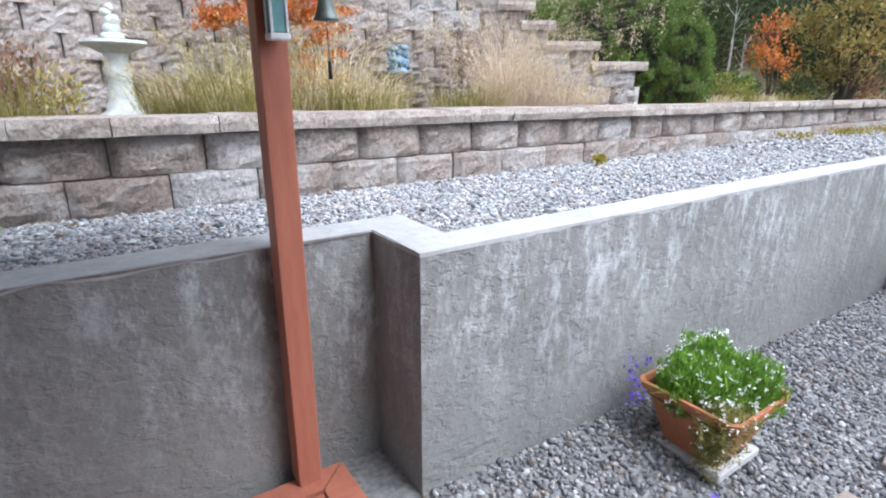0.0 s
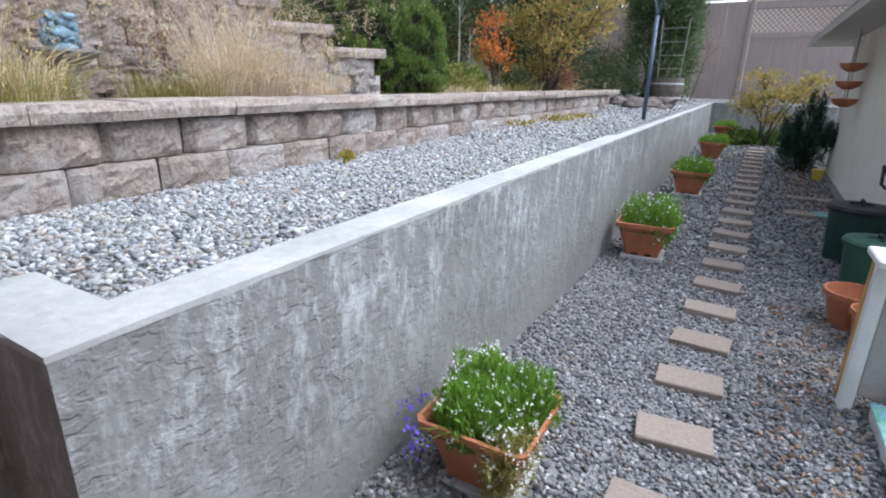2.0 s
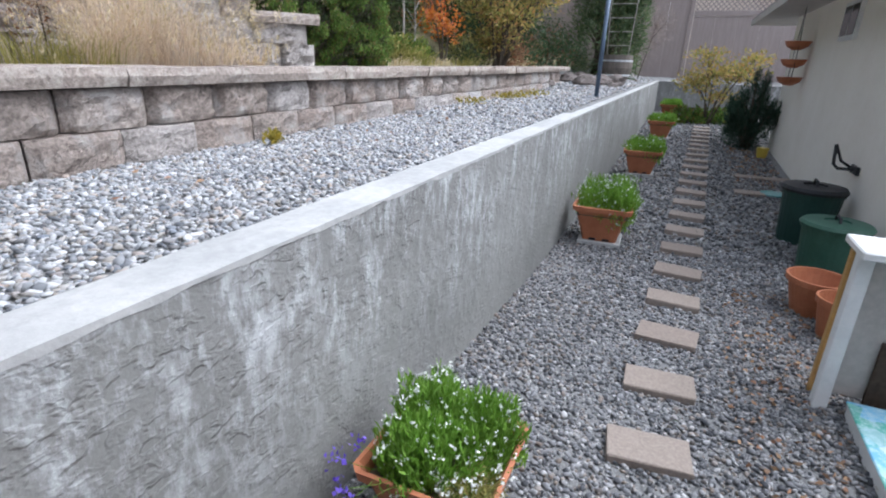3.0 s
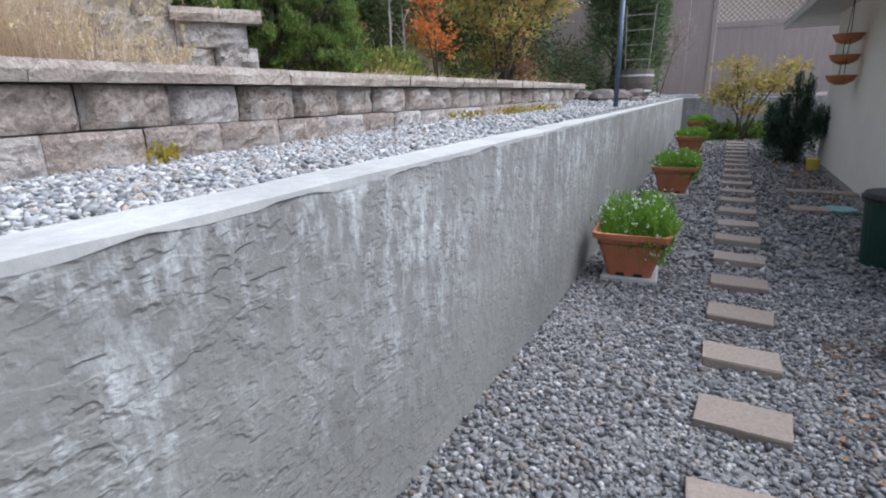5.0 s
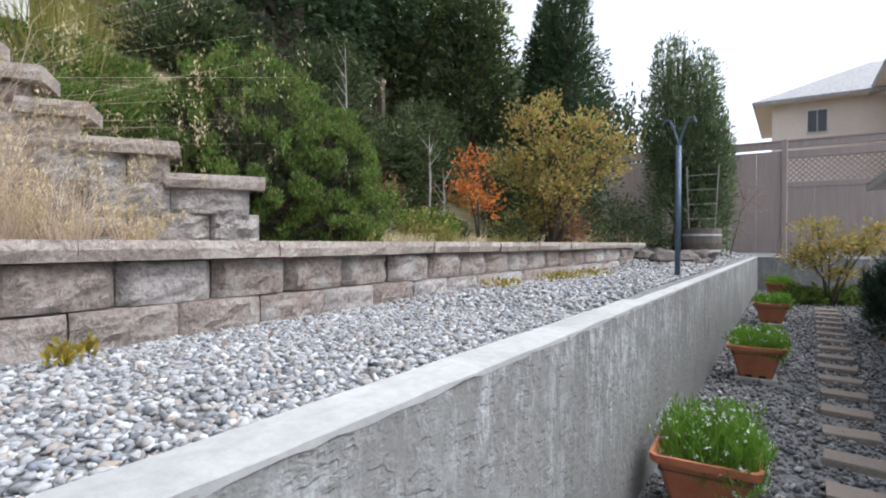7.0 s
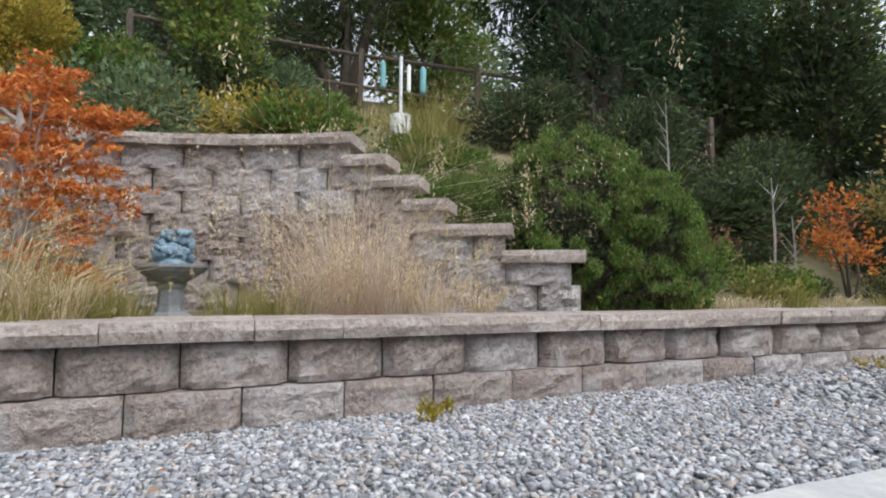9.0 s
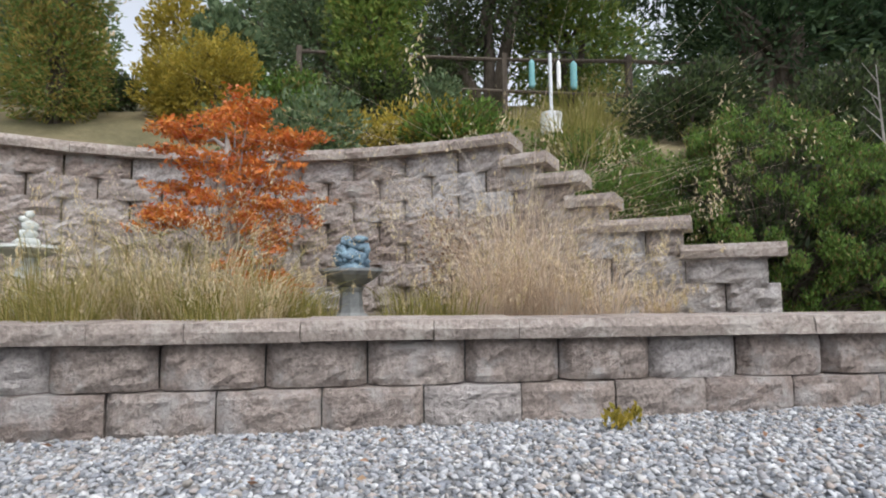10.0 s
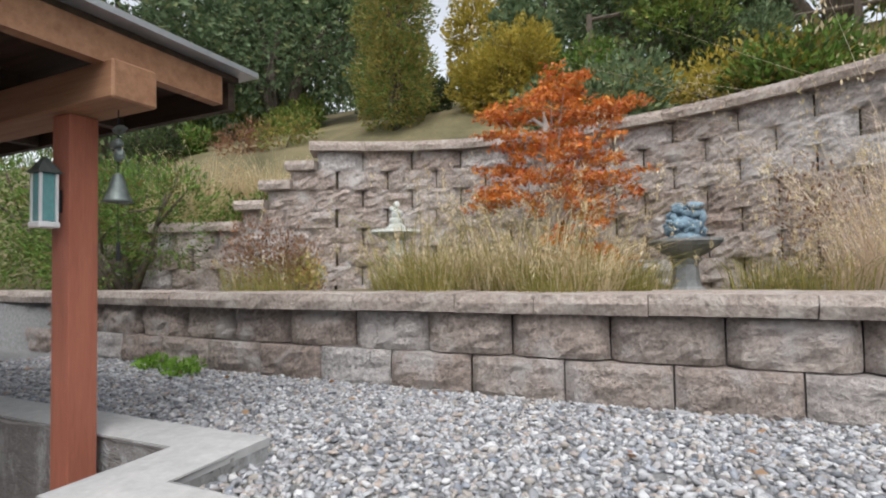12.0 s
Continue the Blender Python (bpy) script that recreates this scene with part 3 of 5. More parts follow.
BLOCKS = [block_mesh(0.462, 0.201, 0.26, s, 0.065, 0.016, 0.008) for s in range(10)]
BLOCKS_HIGH = [block_mesh(0.452, 0.177, 0.26, 90 + s, 0.045, 0.018, 0.003) for s in range(10)]
BLOCKS_LOW = [block_mesh(0.462, 0.201, 0.26, 50 + s, 0.04, 0.014, 0.008) for s in range(8)]
COPES = [cope_mesh(0.4 + 0.1 * (s % 3), 0.36, 0.085, s) for s in range(9)]
COPES_LOW = [cope_mesh(0.4 + 0.1 * (s % 3), 0.36, 0.092, 30 + s) for s in range(9)]
rng_wall = random.Random(7)

low_wall = tagged(new("block_wall_low"), "low garden wall of split-faced brown concrete blocks with flat coping", "block wall", kind="structure")
PITCH = 0.469


def lay(mesh, name, parent, x, y, z, slope):
    ob = new(name, mesh)
    ob.parent = parent
    ob.matrix_basis = pose(x, y, z, rng_wall.uniform(-0.6, 0.6), 0, math.degrees(math.atan(slope)) + rng_wall.uniform(-1.2, 1.2))
    return ob


def slope_of(f, x):
    return (f(x + 0.1) - f(x - 0.1)) / 0.2


for row, (z, shift, back, kinds) in enumerate(((0.97, 2.845, -0.016, BLOCKS_LOW), (1.178, 3.05, 0.012, BLOCKS))):
    x = shift - PITCH * 15.5
    while x < 13.4:
        proud = rng_wall.choice((0, 0.004, 0.016, -0.012)) if row == 1 else rng_wall.uniform(-0.005, 0.005)
        lay(rng_wall.choice(kinds), "block", low_wall, x, low_wall_y(x) + back + proud, z + rng_wall.uniform(-0.002, 0.002), slope_of(low_wall_y, x))
        x += PITCH
x, i = -4.2, 0
while x < 13.4:
    me = COPES_LOW[i % 9]
    w = 0.4 + 0.1 * (i % 3)
    lay(me, "coping_slab", low_wall, x + w / 2, low_wall_y(x + w / 2) - 0.042, 1.386 + rng_wall.uniform(0, 0.004), slope_of(low_wall_y, x + w / 2))
    x += w + 0.004
    i += 1

high_wall = tagged(new("block_wall_high"), "tall curved terrace wall of split-faced blocks stepping down at both ends", "block wall", kind="structure")
COURSE = 0.178
JOINTS = []
for shift in (0.0, 0.5):
    joint = [-2.35]
    while joint[-1] < 5.6:
        g = slope_of(back_wall, joint[-1] + 0.2)
        joint.append(joint[-1] + 0.457 / math.sqrt(1 + g * g) * (shift if len(joint) == 1 and shift else 1))
    JOINTS.append(joint)
for row in range(8):
    z = 2.716 - COURSE * (row + 1)
    lean_y = -0.006 * row
    run = [x / 100 for x in range(-210, 546) if wall_top(x / 100) - 0.085 >= z + COURSE - 0.03]
    if not run:
        continue
    start, end = run[0], run[-1] + 0.01
    joint = JOINTS[row % 2]
    for a, b in zip(joint, joint[1:]):
        x, e = max(a, start), min(b, end)
        step = e - x
        if step < 0.06:
            continue
        xm = x + step / 2
        g = slope_of(back_wall, xm)
        ob = lay(rng_wall.choice(BLOCKS_HIGH), "block", high_wall, xm, back_wall(xm) + lean_y + 0.045 + rng_wall.uniform(-0.008, 0.008), z, g)
        ob.scale = (step * math.sqrt(1 + g * g) / 0.457, 1, 1)
core = bmesh.new()
line = [x / 20 for x in range(-42, 109)]
lower = [core.verts.new((x, back_wall(x) + 0.13, 1.2)) for x in line]
upper = [core.verts.new((x, back_wall(x) + 0.13, min(wall_top(x), wall_top(x + 0.05), wall_top(x - 0.05)) - 0.1)) for x in line]
for i in range(len(line) - 1):
    core.faces.new((lower[i], lower[i + 1], upper[i + 1], upper[i]))
bmesh.ops.solidify(core, geom=core.faces[:], thickness=-0.08)
part("wall_core", core, M_SOIL, high_wall, "dark fill behind the blocks")
for x0, x1, z in ((-0.17, 4.05, 2.8), (-0.38, -0.12, 2.62), (-0.62, -0.33, 2.45), (-0.85, -0.57, 2.27), (-1.62, -0.8, 2.08), (-2.12, -1.56, 1.9), (3.98, 4.28, 2.62), (4.18, 4.49, 2.45), (4.38, 4.67, 2.27), (4.56, 5.05, 2.08), (4.99, 5.47, 1.89)):
    n = max(1, round((x1 - x0) / 0.42))
    for i in range(n):
        xm = x0 + (x1 - x0) * (i + 0.5) / n
        g = slope_of(back_wall, xm)
        w = (x1 - x0) / n * math.sqrt(1 + g * g)
        ob = lay(rng_wall.choice(COPES[0::3]), "coping_slab", high_wall, xm, back_wall(xm) - 0.03, z - 0.085, g)
        ob.scale = ((w - 0.004) / 0.4, 1, 1)


# ---- gravel ----
def pebbles(name, count, area, size, height, material, label, seed, flat=0.55, skip=None, simple=False):
    """Loose stones, each an uneven rounded lump, strewn over the area x0, x1, y0, y1."""
    rng = np.random.default_rng(seed)
    t = (1 + 5 ** 0.5) / 2
    v = unit(np.array([(-1, t, 0), (1, t, 0), (-1, -t, 0), (1, -t, 0), (0, -1, t), (0, 1, t), (0, -1, -t), (0, 1, -t), (t, 0, -1), (t, 0, 1), (-t, 0, -1), (-t, 0, 1)]))
    f = np.array([(0, 11, 5), (0, 5, 1), (0, 1, 7), (0, 7, 10), (0, 10, 11), (1, 5, 9), (5, 11, 4), (11, 10, 2), (10, 7, 6), (7, 1, 8), (3, 9, 4), (3, 4, 2), (3, 2, 6), (3, 6, 8), (3, 8, 9), (4, 9, 5), (2, 4, 11), (6, 2, 10), (8, 6, 7), (9, 8, 1)])
    if simple:
        v = np.array([(1, 0, 0), (-1, 0, 0), (0, 1, 0), (0, -1, 0), (0, 0, 1), (0, 0, -1)], float)
        f = np.array([(0, 2, 4), (2, 1, 4), (1, 3, 4), (3, 0, 4), (2, 0, 5), (1, 2, 5), (3, 1, 5), (0, 3, 5)])
    k = len(v)
    x = rng.uniform(area[0], area[1], count)
    y = rng.uniform(area[2], area[3], count)
    if skip is not None:
        keep = np.array([not skip(a, b) for a, b in zip(x, y)])
        x, y = x[keep], y[keep]
        count = len(x)
    z = np.array([height(a, b) for a, b in zip(x, y)])
    s = size * np.exp(np.clip(rng.normal(0, 0.32, (count, 1)), -0.8, 0.6))
    shape = s * np.stack([rng.uniform(0.8, 1.35, count), rng.uniform(0.6, 1.0, count), rng.uniform(0.7, 1.15, count) * flat], 1) / 2
    p = v[None] * rng.uniform(0.66, 1.22, (count, k, 1)) * shape[:, None, :]
    a, b = rng.uniform(0, math.tau, count), rng.normal(0, 0.45, count)
    ca, sa, cb, sb = np.cos(a), np.sin(a), np.cos(b), np.sin(b)
    px, py, pz = p[..., 0], p[..., 1], p[..., 2]
    px, pz = px * cb[:, None] + pz * sb[:, None], -px * sb[:, None] + pz * cb[:, None]
    px, py = px * ca[:, None] - py * sa[:, None], px * sa[:, None] + py * ca[:, None]
    lift = rng.uniform(0.0, 0.55, count) * s[:, 0] * flat
    verts = np.stack([px + x[:, None], py + y[:, None], pz + (z + lift)[:, None]], -1).reshape(-1, 3)
    faces = (f[None] + k * np.arange(count)[:, None, None]).reshape(-1, 3)
    return tagged(part_of(name, mesh_from(name, verts, faces), material), label, "gravel", kind="stuff")


def off_terrace(x, y):
    return (x < 1.72 and y < 1.9) or y > low_wall_y(x) + 0.02


pebbles("terrace_gravel", 56000, (-1.6, 6.2, 1.535, 3.2), 0.0235, terrace, M_GRAVEL, "rounded pale grey river gravel on the terrace", 11, 0.5, skip=off_terrace)
pebbles("terrace_gravel", 13000, (6.2, 12.0, 1.535, 3.2), 0.04, terrace, M_GRAVEL, "rounded pale grey river gravel on the terrace", 15, skip=off_terrace, simple=True)
pebbles("terrace_gravel", 7000, (12.0, 20.3, 1.535, 3.2), 0.055, terrace, M_GRAVEL, "rounded pale grey river gravel on the terrace", 12, skip=off_terrace, simple=True)
under_deck = lambda x, y: x < 1.42 and y < 1.7
pebbles("path_gravel", 42000, (1.5, 7.0, -0.85, 1.36), 0.0235, low_ground, M_CHIP, "dark crushed grey gravel along the garden path", 13, 0.7, skip=under_deck)
pebbles("path_gravel", 20000, (7.0, 20.3, -1.1, 1.36), 0.042, low_ground, M_CHIP, "dark crushed grey gravel along the garden path", 14, 0.7, simple=True)


# ---- stepping stones ----
def paver_mesh(seed):
    rng = random.Random(seed)
    bm = boxed((-0.115, -0.185, 0), (0.115, 0.185, 0.07), 0.008, 2)
    for v in bm.verts:
        v.co += Vector((rng.uniform(-0.003, 0.003), rng.uniform(-0.003, 0.003), rng.uniform(-0.002, 0.002)))
    me = bpy.data.meshes.new("stepping_stone")
    bm.to_mesh(me)
    bm.free()
    me.materials.append(M_PAVER)
    return me


PAVERS = [paver_mesh(s) for s in range(4)]
rng_p = random.Random(4)
for i in range(-2, 22):
    x = 3.665 + 0.605 * i
    y = 0.315 - 0.026 * (x - 3.66)
    ob = new("stepping_stone", PAVERS[i % 4])
    ob.matrix_basis = pose(x, y, low_ground(x, y) - 0.022, rng_p.uniform(-1.5, 1.5), rng_p.uniform(-1, 1), rng_p.uniform(-4, 4) + (8 if i in (0, 1) else 0) - 3)
    tagged(ob, "brown concrete stepping stone set in dark gravel", "stepping stone", "stepping stones of the path")
for x, y, a in ((10.6, -0.62, 5), (9.5, -0.55, 3), (10.6, -1.0, 8)):
    ob = new("stepping_stone", PAVERS[1])
    ob.matrix_basis = pose(x, y, low_ground(x, y) - 0.03, 0, 0, a)
    tagged(ob, "pale brown concrete slab lying beside the house", "stepping stone", "slabs by the house")


# ---- planters ----
def planter(place, turn, seed, tall, flowers, label, drape=False, size=1.08):
    ob = thing("flower_pot", place, label, "flower pot", "terracotta pots along the wall", turn=turn)
    ob.scale = (size, size, size)
    z = 0.04
    rng = np.random.default_rng(seed)
    bm = boxed((-0.16, -0.16, 0), (0.16, 0.16, 0.04), 0.006)
    part("base_slab", bm, M_CAPCON, ob, "flat concrete slab under the pot")
    bm = bmesh.new()
    rings = []
    prof = [(0.125, 0.0), (0.128, 0.02), (0.19, 0.235), (0.212, 0.24), (0.218, 0.275), (0.204, 0.277), (0.192, 0.255), (0.185, 0.22)]
    for r, h in prof:
        pts = []
        for sx, sy in ((-1, -1), (1, -1), (1, 1), (-1, 1)):
            c = 0.12 * r
            corner = [(sx * r, sy * (r - c)), (sx * (r - c), sy * r)]
            pts += corner if sx * sy < 0 else corner
        order = sorted(pts, key=lambda p: math.atan2(p[1], p[0]))
        rings.append([bm.verts.new((px, py, z + h)) for px, py in order])
    for a, b in zip(rings, rings[1:]):
        for k in range(8):
            bm.faces.new((a[k], a[(k + 1) % 8], b[(k + 1) % 8], b[k]))
    bm.faces.new(rings[0][::-1])
    part("pot", bm, M_TERRA, ob)
    for s in (-0.05, 0.05):
        part("drain_slot", boxed((s - 0.025, -0.134, z + 0.004), (s + 0.025, -0.125, z + 0.022), 0.002), M_BLACK, ob)
    part("soil", boxed((-0.183, -0.183, z + 0.2), (0.183, 0.183, z + 0.228), 0.004), M_SOIL, ob)
    n = 14000 if drape else 7000
    blobs = [(0, 0, z + 0.26, 0.2, 0.2, tall * 0.5), (0.1, 0.08, z + 0.3, 0.15, 0.14, tall * 0.6), (-0.09, 0.06, z + 0.28, 0.12, 0.12, tall * 0.6), (0.13, -0.1, z + 0.27, 0.11, 0.11, tall * 0.6)]
    if drape:
        dry = [(-0.18, -0.14, z + 0.2, 0.08, 0.09, 0.12), (-0.19, -0.12, z + 0.12, 0.05, 0.07, 0.13), (-0.12, -0.16, z + 0.26, 0.12, 0.08, 0.05)]
        c, a = crown_points(dry, 2600, rng, 0.9, 0.4)
        tagged(part_of("trailing_growth", leaves("trailing_growth", c, a - np.array((0, 0, 0.8)), 0.04, 0.004, rng), M_OLIVE, ob, "trailing olive-tan stems over the rim"), kind="stuff")
    c, a = crown_points(blobs, n, rng, 0.6, 0.3)
    tagged(part_of("foliage", leaves("foliage", c, a + np.array((0, 0, 0.5)), 0.042 if drape else 0.05, 0.0075, rng), M_LIME, ob), kind="stuff")
    if flowers:
        c, a = crown_points([(b[0], b[1], b[2] + 0.02, b[3] * 1.06, b[4] * 1.06, b[5] * 1.08) for b in blobs + (dry if drape else [])], flowers, rng, 0.1, 0.3)
        c = c[c[:, 2] > z + 0.1]
        c = np.repeat(c, 4, 0) + rng.normal(0, 0.005, (4 * len(c), 3))
        tagged(part_of("blossom", leaves("blossom", c, np.tile((0.0, 0, 0.3), (len(c), 1)), 0.011, 0.01, rng), M_PETALWHITE, ob), kind="stuff")
    if drape:
        c = np.array([(-0.36, 0.14, 0.4), (-0.3, 0.2, 0.43), (-0.2, 0.2, 0.4), (-0.38, 0.1, 0.35), (-0.26, -0.2, 0.03), (-0.34, 0.16, 0.3)])
        stems = bmesh.new()
        for q in c:
            tube(stems, [(q[0] * 0.3, q[1] * 0.3, 0.28), (q[0] * 0.7, q[1] * 0.7, 0.34 if q[2] > 0.2 else 0.26), tuple(q)], [0.0015, 0.001, 0.0008], 4)
        tagged(part("trailing_growth", stems, M_LIME, ob), kind="stuff")
        c = np.repeat(c, 14, 0) + rng.normal(0, 0.014, (84, 3))
        tagged(part_of("violet_blossom", leaves("violet_blossom", c, np.tile((0.0, 0, 0.3), (len(c), 1)), 0.016, 0.013, rng), M_PETALBLUE, ob, "small violet trailing flowers"), kind="stuff")
    return ob


planter((2.81, 0.97, 0.0), 0, 1, 0.22, 420, "square terracotta pot overflowing with green foliage and tiny white flowers", True)
for x, y, s, f, t in ((6.66, 0.99, 2, 300, 0.3), (10.05, 0.91, 3, 80, 0.22), (14.1, 0.87, 4, 20, 0.18), (18.3, 0.85, 5, 0, 0.18)):
    ob = planter((x, y, low_ground(x, y) - 0.01), 3, s, t, f, "square terracotta pot with bright green plants on a slab", False, 1.27)
    ob.matrix_basis = ob.matrix_basis @ Matrix.Rotation(radians(-90), 4, "Z")


# ---- deck, post and patio roof ----
deck = thing("deck", (-0.1, -0.03, -0.12), "low red-stained timber deck with mitred edge boards", "deck")
for i in range(17):
    y1 = 1.56 - i * 0.145
    part("board", boxed((-3.2, y1 - 0.14, 0.235), (1.26, y1, 0.27), 0.004), M_RED, deck)
bm = bmesh.new()
for pts in (((1.27, -0.92), (1.39, -0.92), (1.39, 1.68), (1.27, 1.57)), ((-3.2, 1.57), (1.265, 1.575), (1.385, 1.685), (-3.2, 1.685))):
    lo = [bm.verts.new((x, y, 0.235)) for x, y in pts]
    hi = [bm.verts.new((x, y, 0.272)) for x, y in pts]
    bm.faces.new(hi)
    bm.faces.new(lo[::-1])
    for k in range(4):
        bm.faces.new((lo[k], lo[(k + 1) % 4], hi[(k + 1) % 4], hi[k]))
part("edge_board", bm, M_RED, deck)
part("fascia", boxed((1.345, -0.92, -0.2), (1.38, 1.66, 0.234), 0.003), M_RED, deck)
part("fascia", boxed((-3.2, 1.63, -0.2), (1.34, 1.66, 0.234), 0.003), M_RED, deck)

post = thing("post", (1.141, 1.645, 0.152), "red-brown stained square timber porch post", "post")
part("shaft", boxed((-0.0445, -0.0445, 0), (0.0445, 0.0445, 1.962), 0.005, 2), M_RED, post)

roof = thing("patio_roof", (0, 0.01, 0.02), "timber patio roof with metal sheeting and exposed rafters", "patio roof")
part("beam", boxed((-3.2, 1.56, 2.095), (1.44, 1.7, 2.21), 0.006), M_BEAM, roof, "cedar-coloured beam on the post")


def roof_z(y):
    """Underside of the roof sheeting: it falls towards the garden."""
    return 2.32 + 0.012 * (2.08 - y)


def sloped(y0, y1, x0, x1, drop, thick):
    bm = bmesh.new()
    v = [bm.verts.new((x, y, roof_z(y) - drop + dz)) for dz in (-thick, 0) for x, y in ((x0, y0), (x1, y0), (x1, y1), (x0, y1))]
    for f in ((3, 2, 1, 0), (4, 5, 6, 7), (0, 1, 5, 4), (1, 2, 6, 5), (2, 3, 7, 6), (3, 0, 4, 7)):
        bm.faces.new([v[i] for i in f])
    return bm


part("metal_sheet", sloped(-3.4, 2.1, -3.3, 1.46, -0.02, 0.02), M_METALROOF, roof, "ribbed grey metal sheeting")
# Decking and inner rafters get near-black wood: the underside's shade is in the colour.
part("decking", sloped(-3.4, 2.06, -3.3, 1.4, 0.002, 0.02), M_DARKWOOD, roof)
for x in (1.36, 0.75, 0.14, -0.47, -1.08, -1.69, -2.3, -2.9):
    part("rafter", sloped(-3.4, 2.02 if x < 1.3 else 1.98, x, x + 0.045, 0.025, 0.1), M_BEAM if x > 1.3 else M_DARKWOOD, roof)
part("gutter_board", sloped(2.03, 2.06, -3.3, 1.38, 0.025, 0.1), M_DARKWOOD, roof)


def wind_bell():
    ob = thing("wind_bell", (1.335, 1.655, 1.83), "verdigris metal wind bell hanging from the patio roof", "wind bell")
    ob.scale = (0.68, 0.68, 0.72)
    bm = lathe(bmesh.new(), [(0.062, 0.0), (0.056, 0.01), (0.04, 0.05), (0.03, 0.09), (0.02, 0.115), (0.006, 0.125)], 20)
    part("bell", bm, M_BRONZE, ob, smooth=True)
    bm = tube(bmesh.new(), [(0, 0, 0.12), (0.002, 0, 0.42)], 0.003, 6)
    part("cord", bm, M_BLACK, ob)
    bm = lumps(bmesh.new(), [(0.01, 0, 0.2, 0.03, 0.02, 0.03), (-0.01, 0, 0.25, 0.035, 0.02, 0.025), (0.01, 0, 0.31, 0.045, 0.02, 0.02)], 2, 0.3)
    part("ornament", bm, M_BRONZE, ob, "leafy cast ornament")
    bm = tube(bmesh.new(), [(0, 0, 0.05), (0.004, 0, -0.17)], 0.002, 5)
    tube(bm, [(0.004, 0, -0.17), (0.006, 0, -0.25)], [0.008, 0.011], 8)
    part("clapper", bm, M_BLACK, ob)
    return ob


wind_bell()


def bird_feeder():
    ob = thing("wall_lantern", (1.143, 1.555, 1.755), "white framed lantern with turquoise glass fixed to the post", "lantern")
    ob.scale = (0.66, 0.66, 1)
    part("base", boxed((-0.045, -0.045, 0), (0.045, 0.045, 0.018), 0.004), M_WHITE, ob)
    part("bracket", boxed((-0.012, 0.03, 0.05), (0.012, 0.075, 0.12), 0.002), M_BLACK, ob)
    for sx in (-1, 1):
        for sy in (-1, 1):
            part("bar", boxed((sx * 0.034 - 0.006, sy * 0.034 - 0.006, 0.018), (sx * 0.034 + 0.006, sy * 0.034 + 0.006, 0.165), 0.002), M_WHITE, ob)
    for k in range(4):
        bm = boxed((-0.026, 0.031, 0.02), (0.026, 0.034, 0.163))
        bmesh.ops.rotate(bm, cent=(0, 0, 0), matrix=Matrix.Rotation(k * math.pi / 2, 3, "Z"), verts=bm.verts)
        part("pane", bm, M_GLASS_T, ob, "turquoise glass pane")
    part("roof", frustum(bmesh.new(), (0.052, 0.052), (0.008, 0.008), 0.166, 0.215), M_BRONZE, ob)
    return ob


bird_feeder()


# ---- fountains in the planting bed ----
def fountain_dark():
    ob = thing("fountain", (2.91, 4.03, 1.42), "grey stone bowl fountain with a blue weathered figure", "fountain")
    ob.scale = (1, 1, 0.93)
    part("pedestal", lathe(bmesh.new(), [(0.12, 0), (0.12, 0.03), (0.085, 0.06), (0.075, 0.1), (0.07, 0.2), (0.09, 0.235), (0.1, 0.24)], 8), M_STONEGREY, ob)
    part("bowl", lathe(bmesh.new(), [(0.07, 0.24), (0.13, 0.275), (0.185, 0.32), (0.205, 0.345), (0.205, 0.362), (0.185, 0.362), (0.15, 0.335), (0.02, 0.32)], 14), M_STONEGREY, ob)
    rng = np.random.default_rng(8)
    blobs = [(0, 0, 0.37, 0.1, 0.08, 0.05), (-0.05, 0, 0.42, 0.06, 0.05, 0.06), (0.05, -0.01, 0.43, 0.06, 0.05, 0.07), (0.0, -0.03, 0.46, 0.07, 0.045, 0.05), (0.03, 0, 0.53, 0.075, 0.05, 0.045), (-0.05, 0.01, 0.52, 0.045, 0.04, 0.04), (-0.085, 0, 0.45, 0.035, 0.03, 0.025), (0.1, 0, 0.5, 0.025, 0.03, 0.06), (0.06, -0.02, 0.58, 0.05, 0.04, 0.028), (-0.03, 0, 0.57, 0.04, 0.035, 0.035), (0.09, 0, 0.4, 0.04, 0.04, 0.04)]
    blobs = [(x * 0.95, y, 0.36 + (z - 0.36) * 0.95, a, b, c) for x, y, z, a, b, c in blobs]
    for k in range(26):
        d = unit(rng.normal(0, 1, 3))
        blobs.append((d[0] * 0.095, d[1] * 0.06, 0.47 + d[2] * 0.1, *rng.uniform(0.012, 0.03, 3)))
    part("figure", lumps(bmesh.new(), blobs, 2, 0.4), M_STONEBLUE, ob, "blue-grey weathered cast figure", smooth=True)
    return ob


